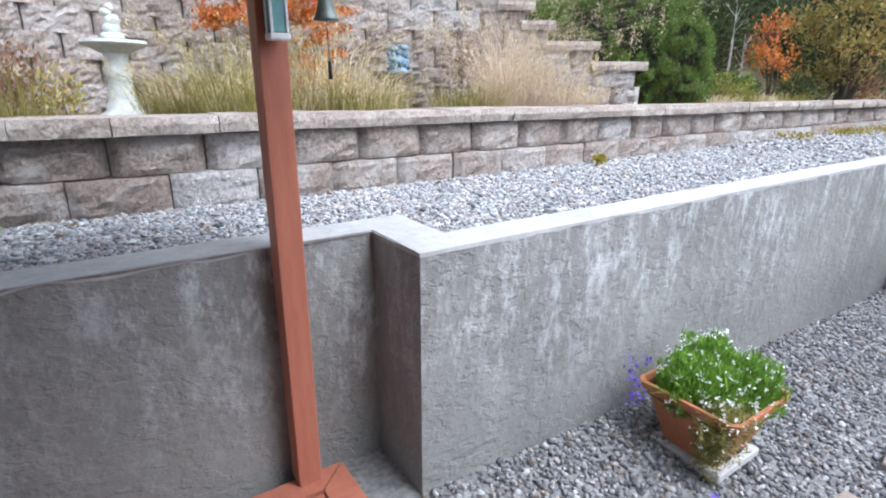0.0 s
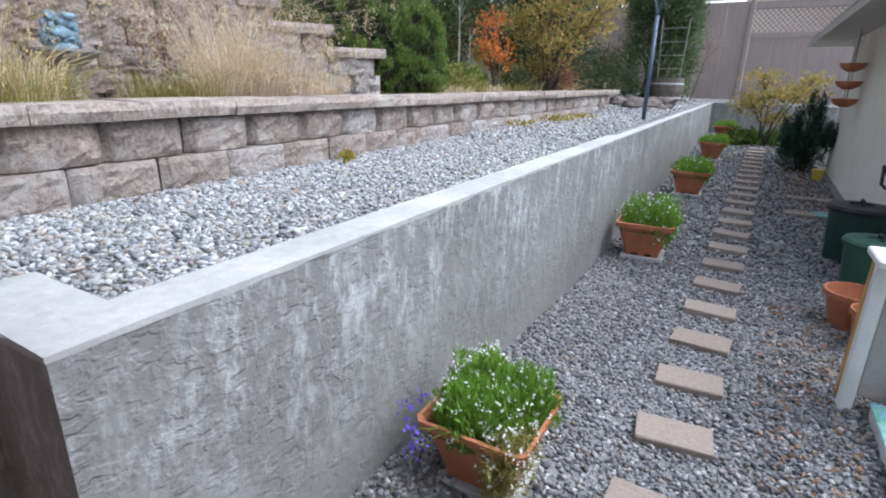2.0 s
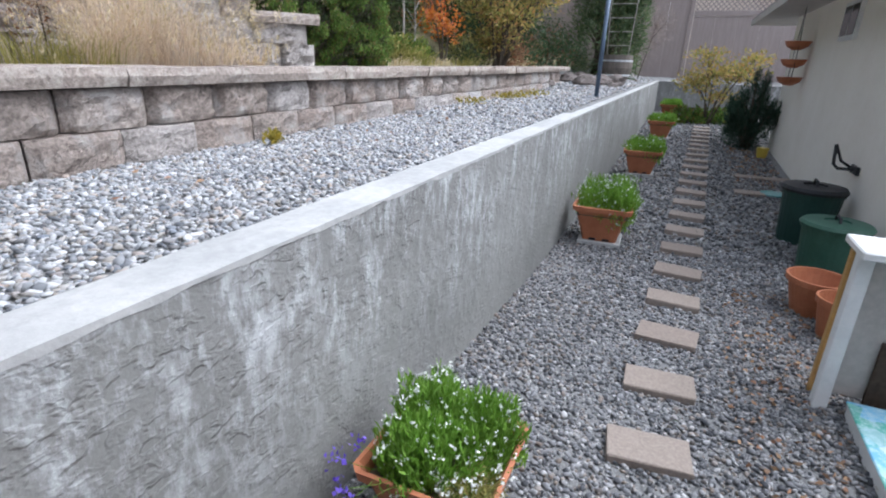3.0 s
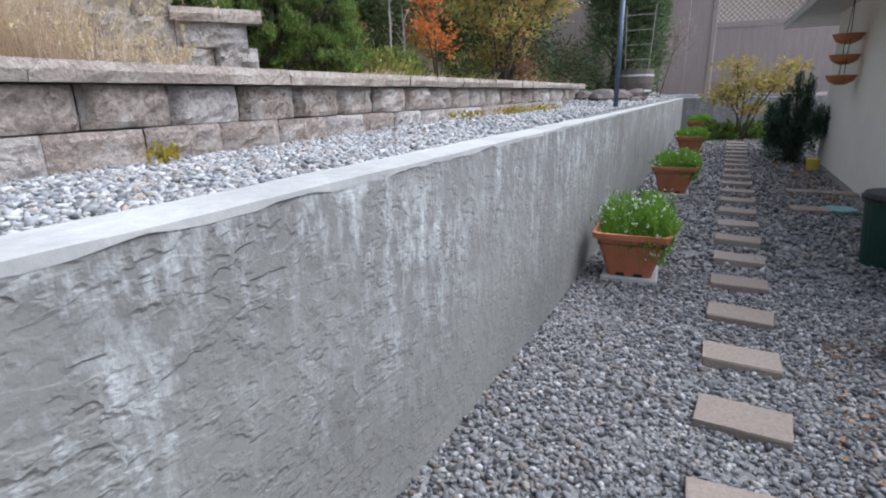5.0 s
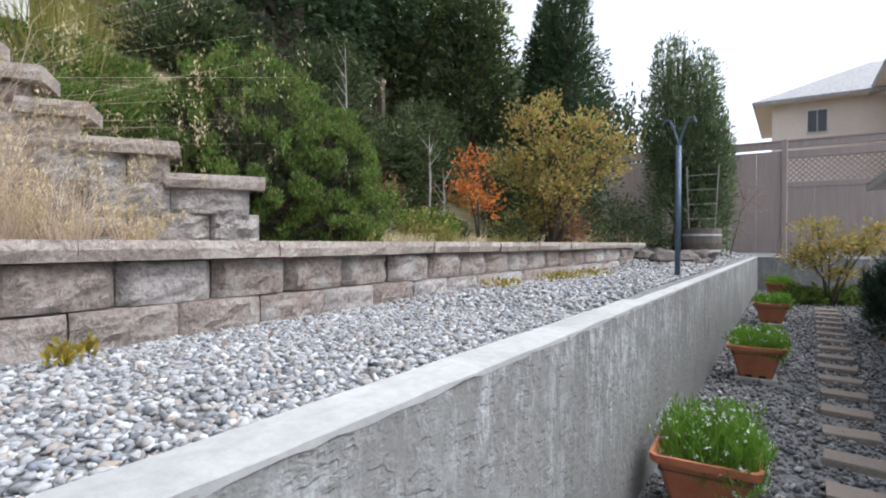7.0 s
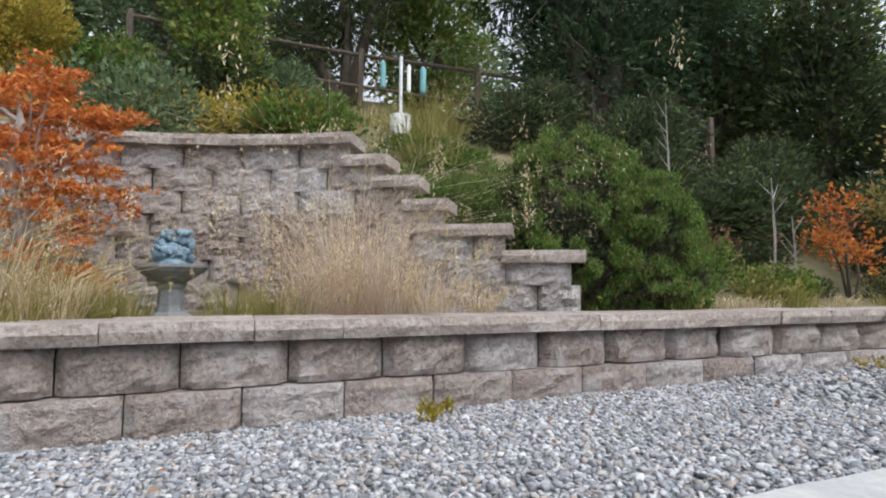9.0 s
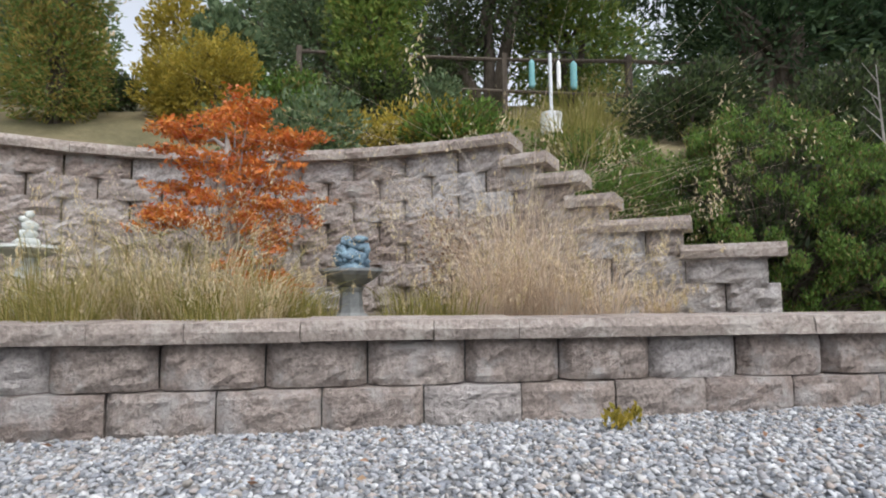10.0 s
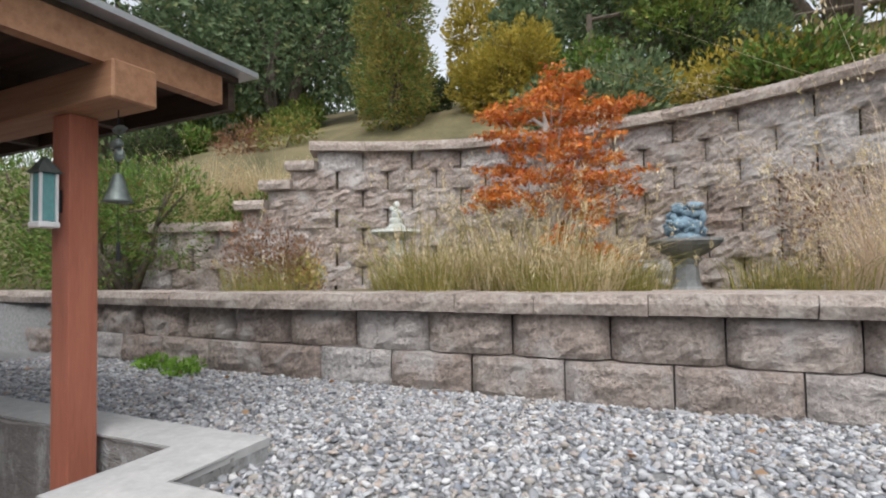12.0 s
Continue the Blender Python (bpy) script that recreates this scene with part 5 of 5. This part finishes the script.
for i in range(12):
    x, y = rng_g.uniform(11.0, 15.4), rng_g.uniform(3.3, 4.6)
    s = rng_g.uniform(0.5, 0.8)
    bush("slope_shrub", on_hill(x, y), [(0, 0, 0.4 * s, s, s * 0.8, 0.6 * s), (0.3 * s, 0.2 * s, 0.9 * s, 0.6 * s, 0.6 * s, 0.6 * s)], 1800, (0.07, 0.03), (M_DARKLEAF, M_DARKGREEN, M_RUSSET)[i % 3], "dark mixed shrub at the slope's foot", "shrub", 0.015, 900 + i, 0.45, 0.6, "shrubs on the slope")
rng_s = random.Random(12)
for i in range(26):
    x, y = rng_s.uniform(-8, 15), rng_s.uniform(5.6, 9.5)
    if (4.3 < x < 8.2 and y > 5.2) or (-1.6 < x < 1.6 and y < 7.2):
        continue
    s = rng_s.uniform(0.5, 0.9)
    bush("slope_shrub", on_hill(x, y), [(0, 0, 0.4 * s, 0.9 * s, 0.7 * s, 0.5 * s), (0.4 * s, 0.1, 0.7 * s, 0.5 * s, 0.5 * s, 0.45 * s), (-0.5 * s, 0, 0.5 * s, 0.5 * s, 0.5 * s, 0.4 * s)], 3600, (0.08, 0.035), (M_DARKLEAF, M_GREYGREEN, M_GREEN, M_JUNIPER)[i % 4], "leafy green shrub covering the slope", "shrub", 0.02, 600 + i, 0.4, 0.6, "shrubs on the slope")
bush("golden_tree", on_hill(-2.6, 15), [(0, 0, 1.8, 0.9, 0.8, 1.5)], 3000, (0.16, 0.08), M_YELLOWBUSH, "distant golden-orange tree on the hill", "tree", 0.08, 88, 0.3, 0.6)
for i in range(16):
    x, y = rng_g.uniform(4.6, 9.2), rng_g.uniform(5.2, 7.6)
    tuft("grass_clump", on_hill(x, y), 0.42, rng_g.uniform(0.4, 0.85), 200, M_STRAW if i % 3 == 1 and x > 6 else M_OLIVE, "wild dry grass on the slope", seed=500 + i, lean=0.6, width=0.005, heads=14, group="wild grasses on the slope")
for i in range(9):
    x, y = 6.4 + i * 0.75, 3.55 + rng_g.uniform(0, 0.35)
    tuft("grass_clump", (x, y, 1.45), 0.3, rng_g.uniform(0.14, 0.3), 200, M_STRAW if i % 2 else M_OLIVE, "short dry grass behind the low wall", seed=540 + i, lean=0.6, width=0.005, heads=4, group="wild grasses on the slope")
for k, (x, y, h) in enumerate(((7.4, 4.6, 1.7), (8.4, 4.2, 1.15), (8.55, 4.1, 0.8))):
    ob = thing("dead_sapling", on_hill(x, y), "bare pale dead sapling on the slope", "sapling", "dead saplings")
    bm = tube(bmesh.new(), [(0, 0, 0), (0.03, 0, h * 0.5), (0.0, 0, h)], [0.018, 0.012, 0.004], 6)
    for j in range(7):
        a, z = rng_g.uniform(0, 6.28), h * rng_g.uniform(0.4, 0.95)
        tube(bm, [(0.01, 0, z), (0.14 * math.cos(a), 0.14 * math.sin(a), z + 0.18)], [0.006, 0.002], 5)
    part("stem", bm, M_PALEBARK, ob)


# ---- pole with bird feeders, wire fence on the slope ----
def feeder_pole():
    ob = thing("feeder_pole", on_hill(5.02, 6.3), "grey pole with white baffle and hanging bird feeders", "bird feeder pole")
    top = 4.35 - ob.location.z
    part("pole", tube(bmesh.new(), [(0, 0, 0), (0, 0, top)], 0.022, 10), M_GALV, ob)
    part("baffle", lathe(bmesh.new(), [(0.08, 0), (0.125, 0.01), (0.125, 0.25), (0.08, 0.26)], 16, (0, 0, 3.38 - ob.location.z)), M_WHITE, ob, "white cylindrical baffle")
    part("arm", tube(bmesh.new(), [(-0.28, 0, top - 0.05), (-0.2, 0, top + 0.02), (0.25, 0, top + 0.02), (0.3, 0, top - 0.06)], 0.008, 6), M_BLACK, ob)
    for x, w in ((-0.22, 0.035), (0.28, 0.04), (0.1, 0.025)):
        part("feeder", lathe(bmesh.new(), [(w * 0.6, 0), (w, 0.02), (w, 0.3), (w * 0.3, 0.34)], 10, (x, 0, top - 0.42)), M_GLASS_T if x != 0.1 else M_WHITE, ob, "tube bird feeder")


feeder_pole()
wire_fence = thing("post_fence", (0, 0, 0), "weathered dark wooden post and rail fence on the hill", "fence")
fx = [(1.5 + 1.9 * i, 9.9 - 0.42 * (1.9 * i - 3) * (1 if i > 2 else 0.25)) for i in range(6)]
for x, y in fx:
    z = hill(x, y)
    part("fence_post", boxed((x - 0.05, y - 0.05, z - 0.2), (x + 0.05, y + 0.05, z + 1.15), 0.008), M_BARK, wire_fence)
for (x0, y0), (x1, y1) in zip(fx, fx[1:]):
    for dz in (0.45, 1.05):
        part("rail", tube(bmesh.new(), [(x0, y0, hill(x0, y0) + dz), (x1, y1, hill(x1, y1) + dz)], 0.035, 6), M_BARK, wire_fence)


# ---- the far end: fence, shepherd's hook, barrel ----
def panel_fence():
    ob = thing("panel_fence", (21.0, 0.14, 0), "tall mauve-brown board fence with lattice top", "fence")
    z0, z1 = 1.2, 3.72
    for y in (-5.9, -2.65, 0.62, 3.9, 7.1):
        part("fence_post", boxed((-0.06, y - 0.055, 0.8), (0.06, y + 0.055, 4.42), 0.006), M_FENCE, ob)
    for y0 in (-5.9, -2.65, 0.62, 3.9):
        a, b = y0 + 0.06, y0 + 3.2
        for k in range(5):
            w = (b - a) / 5
            part("board", boxed((-0.012, a + k * w, z0), (0.012, a + (k + 1) * w - 0.004, 3.05 if y0 < 0.5 else 4.1), 0.002), M_FENCE, ob)
        part("rail", boxed((-0.05, a, 4.17), (0.05, b, 4.35), 0.005), M_FENCE, ob)
        part("cap_rail", boxed((-0.07, a, 4.352), (0.07, b, 4.4), 0.005), M_FENCE, ob)
        if y0 < 0.5:
            part("rail", boxed((-0.04, a, 3.06), (0.04, b, 3.2), 0.005), M_FENCE, ob)
            part("rail", boxed((-0.04, a, 3.88), (0.04, b, 4.09), 0.005), M_FENCE, ob)
            bm = bmesh.new()
            n = 22
            for k in range(n + 5):
                for s in (-1, 1):
                    y = a + (b - a) * (k - 2.5) / n
                    tube(bm, [(0.008 * s, y - 0.34 * s, 3.2), (0.008 * s, y + 0.34 * s, 3.88)], 0.014, 4)
            bmesh.ops.bisect_plane(bm, geom=bm.verts[:] + bm.edges[:] + bm.faces[:], plane_co=(0, a, 0), plane_no=(0, -1, 0), clear_outer=True)
            bmesh.ops.bisect_plane(bm, geom=bm.verts[:] + bm.edges[:] + bm.faces[:], plane_co=(0, b, 0), plane_no=(0, 1, 0), clear_outer=True)
            part("lattice", bm, M_FENCE, ob, "diagonal lattice panel")


panel_fence()


def hook_pole():
    ob = thing("shepherds_hook", (9.5, 1.63, 1.04), "blue-grey metal garden pole with curled hooks on top", "garden pole")
    part("pole", tube(bmesh.new(), [(0, 0, 0), (0.01, 0, 1.5)], 0.03, 12), M_POLE, ob, smooth=True)
    part("collar", lathe(bmesh.new(), [(0.05, 0), (0.05, 0.06), (0.034, 0.1)], 12, (0.01, 0, 0)), M_POLE, ob)
    for s in (-1, 1):
        part("hook", tube(bmesh.new(), [(0.01, 0, 1.5), (0.01, s * 0.04, 1.66), (0.01, s * 0.09, 1.78), (0.01, s * 0.15, 1.8), (0.01, s * 0.17, 1.74)], 0.012, 7), M_POLE, ob)


hook_pole()
barrel = thing("barrel_planter", (15.2, 2.12, 1.22), "weathered half-barrel planter with metal hoops", "barrel planter")
part("tub", lathe(bmesh.new(), [(0.3, 0), (0.37, 0.26), (0.36, 0.55), (0.32, 0.55), (0.31, 0.47), (0.02, 0.47)], 18), M_BARREL, barrel)
for z, r in ((0.1, 0.332), (0.42, 0.37)):
    part("hoop", lathe(bmesh.new(), [(r - 0.01, z - 0.02), (r + 0.004, z - 0.02), (r + 0.004, z + 0.02), (r - 0.01, z + 0.02)], 18), M_GALV, barrel)
trellis = thing("plant_trellis", (15.2, 2.12, 1.78), "pale wire plant trellis in the barrel", "trellis")
for s in (-1, 1):
    part("upright", tube(bmesh.new(), [(0, s * 0.24, -0.1), (0, s * 0.3, 1.3)], 0.012, 6), M_PALEBARK, trellis)
for z in (0.2, 0.5, 0.8, 1.1):
    part("rung", tube(bmesh.new(), [(0, -0.28, z), (0, 0.28, z)], 0.01, 6), M_PALEBARK, trellis)
for i in range(26):
    x, y = rng_g.uniform(12.2, 16.5), rng_g.uniform(1.75, 3.2)
    if abs(x - 15.2) < 0.6 and abs(y - 2.12) < 0.5:
        continue
    s = rng_g.uniform(0.1, 0.26)
    bm = lumps(bmesh.new(), [(0, 0, s * 0.35, s, s * 0.8, s * 0.6)], 2, 0.5)
    ob = part("rock", bm, M_ROCK, at=pose(x, y, terrace(x, y) - 0.03, 0, 0, 40 * i))
    tagged(ob, "rough dark brown garden rock on the gravel", "rock", "rocks at the terrace end")


# ---- neighbour's house ----
def far_house():
    ob = thing("neighbour_house", (33.0, 0, 0), "pale peach two-storey house with grey shingle roof", "house")
    part("wall", boxed((0, -9, 0), (8, 1.4, 8.05)), M_FARHOUSE, ob)
    part("wall", boxed((-5.8, -11, 0), (-0.05, -2.85, 8.2)), M_FARHOUSE, ob)
    part("soffit", boxed((-0.8, -2.2, 8.06), (8.8, 2.15, 8.16), 0.01), M_FARHOUSE, ob)
    part("soffit", boxed((-6.5, -11, 8.21), (0.3, -2.3, 8.32), 0.01), M_FARHOUSE, ob)
    for corners, faces in ((((-0.85, 2.2, 8.17), (-0.85, -9, 8.17), (4, -9, 10.6), (4, -2.65, 10.6), (8.85, 2.2, 8.17)), ((0, 1, 2, 3), (0, 3, 4))),
                           (((-6.55, -2.25, 8.34), (2.5, -2.25, 8.34), (2.5, -6.5, 10.5), (-2.3, -6.5, 10.5), (-6.55, -10.75, 8.34)), ((1, 0, 3, 2), (0, 4, 3)))):
        bm = bmesh.new()
        v = [bm.verts.new(p) for p in corners]
        for f in faces:
            bm.faces.new([v[i] for i in f])
        bmesh.ops.recalc_face_normals(bm, faces=bm.faces[:])
        bmesh.ops.solidify(bm, geom=bm.faces[:], thickness=0.14)
        part("roof", bm, M_SHINGLE, ob, "grey shingle roof")
    w = part("window", boxed((-0.06, -0.78, 6.6), (0.0, 0.04, 7.7), 0.01), M_WHITE, ob)
    part("pane", boxed((-0.09, -0.73, 6.66), (-0.055, -0.39, 7.64)), M_PANE, w)
    part("pane", boxed((-0.09, -0.35, 6.66), (-0.055, -0.01, 7.64)), M_PANE, w)


far_house()


# ---- the house beside the path ----
HY = -1.22
house = thing("house", (0, 0, 0), "cream stuccoed house wall with low overhanging eaves", "house")
part("wall", boxed((6.6, HY - 4, -0.6), (14.0, HY, 2.6), 0.02), M_HOUSE, house)
part("wall", boxed((-8.0, HY - 4, -0.6), (6.59, HY - 2.4, 2.6), 0.02), M_HOUSE, house)
bm = bmesh.new()
v = [bm.verts.new(p) for p in ((6.4, -0.6, 2.6), (16.3, -0.6, 2.6), (16.3, -5.4, 4.2), (6.4, -5.4, 4.2))]
bm.faces.new(v)
bmesh.ops.solidify(bm, geom=bm.faces[:], thickness=0.12)
part("roof", bm, M_SHINGLE, house, "grey roof slope")
part("soffit", boxed((6.4, HY - 3, 2.5), (16.28, -0.65, 2.53), 0.002), M_SOFFIT, house)
part("fascia", boxed((6.4, -0.645, 2.48), (16.28, -0.61, 2.62), 0.004), M_SOFFIT, house)
w = part("window", boxed((9.3, HY - 0.01, 1.93), (10.05, HY + 0.04, 2.37), 0.006), M_WHITE, house)
part("pane", boxed((9.35, HY + 0.035, 1.98), (9.65, HY + 0.046, 2.32)), M_PANE, w)
part("pane", boxed((9.7, HY + 0.035, 1.98), (10.0, HY + 0.046, 2.32)), M_PANE, w)


def bin_thing(place, r, h, material, label, seed):
    ob = thing("garbage_bin", place, label, "bin", "green bins by the house")
    part("body", lathe(bmesh.new(), [(r * 0.8, 0), (r * 0.82, 0.01), (r * 0.97, h * 0.9), (r * 1.02, h * 0.9), (r * 1.02, h * 0.96), (r * 0.95, h * 0.96)], 28), material, ob, smooth=False)
    part("lid", lathe(bmesh.new(), [(r * 1.06, h * 0.94), (r * 1.08, h * 0.98), (r * 1.0, h * 1.03), (r * 0.4, h * 1.05), (r * 0.38, h * 1.02)], 28), material if seed else M_BLACK, ob)
    part("lid_handle", tube(bmesh.new(), [(-0.08, 0, h * 1.04), (-0.05, 0, h * 1.12), (0.05, 0, h * 1.12), (0.08, 0, h * 1.04)], 0.012, 7), M_BLACK, ob)


bin_thing((7.66, -0.88, -0.12), 0.27, 0.6, M_BINGREEN, "dark green garbage bin with black lid", 0)
bin_thing((6.68, -0.9, -0.13), 0.25, 0.5, M_BINGREEN2, "green plastic compost bin with round lid", 1)


def bowl(place, r, h, label, tilt=0):
    ob = thing("plant_pot", place, label, "plant pot", "empty terracotta pots")
    ob.matrix_basis = pose(*place, tilt, 0, 0)
    part("pot", lathe(bmesh.new(), [(r * 0.6, 0), (r * 0.66, 0.02), (r * 0.94, h * 0.85), (r * 1.04, h * 0.86), (r * 1.05, h), (r * 0.96, h), (r * 0.9, h * 0.85), (r * 0.55, 0.05)], 26), M_TERRA, ob, smooth=False)
    return ob


bowl((5.8, -0.67, -0.13), 0.2, 0.3, "empty wide terracotta bowl on the gravel")
bowl((5.42, -0.74, -0.13), 0.15, 0.3, "empty terracotta pot on the gravel")


def hose_holder():
    ob = thing("hose_hanger", (7.85, HY, 0.68), "black metal hose hanger on the house wall", "hose hanger")
    part("plate", boxed((-0.12, 0, -0.06), (0.12, 0.03, 0.02), 0.005), M_BLACK, ob)
    part("arm", tube(bmesh.new(), [(0.0, 0.02, -0.02), (0.0, 0.16, -0.02), (0.02, 0.2, 0.02), (0.1, 0.2, 0.2)], 0.016, 7), M_BLACK, ob)
    part("arm", tube(bmesh.new(), [(0.1, 0.2, 0.2), (0.12, 0.12, 0.04), (0.12, 0.02, -0.02)], 0.014, 7), M_BLACK, ob)


hose_holder()
baskets = thing("hanging_baskets", (11.9, -1.02, 0), "three-tier terracotta hanging wall pots", "hanging pots")
for z in (1.33, 1.6, 1.87):
    part("bowl", lathe(bmesh.new(), [(0.06, 0), (0.15, 0.05), (0.19, 0.13), (0.17, 0.13), (0.1, 0.08)], 16, (0, 0, z)), M_TERRA, baskets)
for s in (-1, 1):
    part("cord", tube(bmesh.new(), [(s * 0.17, 0, 1.4), (s * 0.16, 0, 1.9), (0, 0, 2.5)], 0.005, 5), M_BLACK, baskets)


def potting_bench():
    ob = thing("potting_table", (4.56, -0.5, 0), "white painted wooden potting bench with grey top beside the path", "potting bench")
    part("leg", boxed((-0.1, -0.03, -0.14), (-0.03, 0.04, 0.75), 0.006), M_WHITE, ob)
    part("leg", boxed((-0.1, -0.66, -0.14), (-0.03, -0.6, 0.75), 0.006), M_WHITE, ob)
    part("strut", boxed((0.05, -0.02, -0.14), (0.1, 0.03, 0.76), 0.006), M_YELLOWWOOD, ob, "ochre timber strut")
    part("top_board", boxed((-0.2, -0.7, 0.752), (0.12, 0.06, 0.795), 0.008), M_WHITE, ob)
    part("side_board", boxed((-0.028, -0.6, -0.05), (-0.008, -0.05, 0.745), 0.003), M_SOFFIT, ob)
    part("back_panel", boxed((-0.06, -0.6, -0.1), (-0.04, -0.18, 0.3), 0.003), M_DARKWOOD, ob)


potting_bench()
table = thing("cloth_covered_box", (3.86, -0.86, -0.14), "low box covered with blue and green printed oilcloth", "covered box")
part("box", boxed((-0.52, -0.24, 0), (0.57, 0.26, 0.1), 0.006), M_WHITE, table)
part("cloth", boxed((-0.53, -0.25, 0.101), (0.58, 0.27, 0.113), 0.005), M_CLOTH, table, "printed oilcloth")

bush("conifer_shrub", (13.6, -0.78, 0.02), [(0, 0.05, 0.4, 0.42, 0.42, 0.4), (0.05, -0.1, 0.8, 0.22, 0.2, 0.4), (-0.08, 0.3, 0.6, 0.26, 0.18, 0.35), (0.05, -0.12, 1.2, 0.1, 0.09, 0.3), (0, 0.2, 0.95, 0.13, 0.12, 0.35), (0.1, 0.4, 0.85, 0.12, 0.1, 0.2), (-0.1, -0.35, 0.7, 0.2, 0.14, 0.3), (0.0, 0.05, 1.3, 0.08, 0.08, 0.25)], 8000, (0.13, 0.012), M_YEW, "dark green upright yew beside the house", "shrub", 0.04, 71, 0.5, 0.75)
bush("yellow_shrub", (17.4, -0.1, 0.05), [(0, 0, 1.35, 0.7, 0.75, 0.3), (0.2, 0.4, 1.1, 0.6, 0.5, 0.25), (-0.2, -0.6, 1.45, 0.6, 0.5, 0.28), (0, 0.2, 1.8, 0.45, 0.5, 0.2), (0, -0.2, 0.8, 0.4, 0.4, 0.2), (0, -0.9, 1.75, 0.3, 0.4, 0.2)], 2600, (0.09, 0.05), M_PEACH, "loose shrub with pale yellow leaves", "shrub", 0.025, 72, 0.5, 0.9)
bush("ground_cover", (17.6, 0.35, 0.08), [(0, 0, 0.15, 0.6, 0.5, 0.3), (0.4, -0.8, 0.15, 0.6, 0.5, 0.3)], 2200, (0.12, 0.07), M_JUNIPER, "broad green leaves at the path's end", "plant", 0.01, 73, 0.4, 0.7)
pail = thing("yellow_pail", (12.6, -0.98, -0.0), "small yellow plastic pail by the house wall", "pail")
part("body", lathe(bmesh.new(), [(0.07, 0), (0.1, 0.2), (0.105, 0.2), (0.105, 0.215), (0.085, 0.215)], 18), plain("yellow_plastic", (0.5, 0.38, 0.06), (0.56, 0.44, 0.09), 5, 0.5), pail)


lid = thing("plastic_lid", (9.6, -0.85, low_ground(9.6, -0.8) + 0.012), "flat turquoise plastic lid lying on the gravel", "lid")
part("disc", lathe(bmesh.new(), [(0.16, 0), (0.17, 0.01), (0.165, 0.025), (0.1, 0.03)], 22), M_GLASS_T, lid)
plank = thing("plank", (9.5, 2.2, 1.045), "pale weathered plank lying across the gravel", "plank")
part("board", boxed((-0.06, -0.5, 0), (0.06, 0.62, 0.035), 0.005), M_PALEBARK, plank)


# ---- weeds, fallen leaves ----
def litter(name, count, area, height, size, material, label, seed):
    rng = np.random.default_rng(seed)
    x, y = rng.uniform(area[0], area[1], count), rng.uniform(area[2], area[3], count)
    z = np.array([height(a, b) for a, b in zip(x, y)]) + 0.028
    c = np.stack([x, y, z], 1)
    d = rng.normal(0, 1, (count, 3)) * np.array((1, 1, 0.1))
    me = leaves(name, c, unit(d) * 3, size, size * 0.6, rng)
    return tagged(part_of(name, me, material), label, "fallen leaves", kind="stuff")


litter("fallen_leaves", 500, (2.6, 6.0, -0.75, -0.05), low_ground, 0.035, M_FALLEN, "brown fallen leaves on the path gravel", 91)
litter("fallen_leaves", 260, (10.0, 13.5, -1.1, -0.4), low_ground, 0.05, M_FALLEN, "brown fallen leaves by the house wall", 92)
litter("fallen_leaves", 70, (-1.5, 9.0, 2.2, 3.0), terrace, 0.035, M_FALLEN, "brown fallen leaves on the terrace gravel", 93)
for x, y, s, n in ((4.13, 2.82, 0.06, 70), (0.12, 2.85, 0.14, 200), (-0.3, 2.95, 0.12, 160), (4.25, 2.9, 0.03, 25), (8.8, 2.7, 0.25, 200), (7.6, 2.8, 0.2, 120), (9.6, 2.6, 0.25, 150)):
    bush("weed", (x, y, terrace(x, y) + 0.01), [(0, 0, 0.05, s, s, 0.05)], n, (0.04, 0.02), M_YELLOWBUSH if x > 2 else M_LIME, "small green weed growing in the gravel", "weed", 0.002, int(100 + x * 10), 0.3, 0.9, "weeds in the gravel")
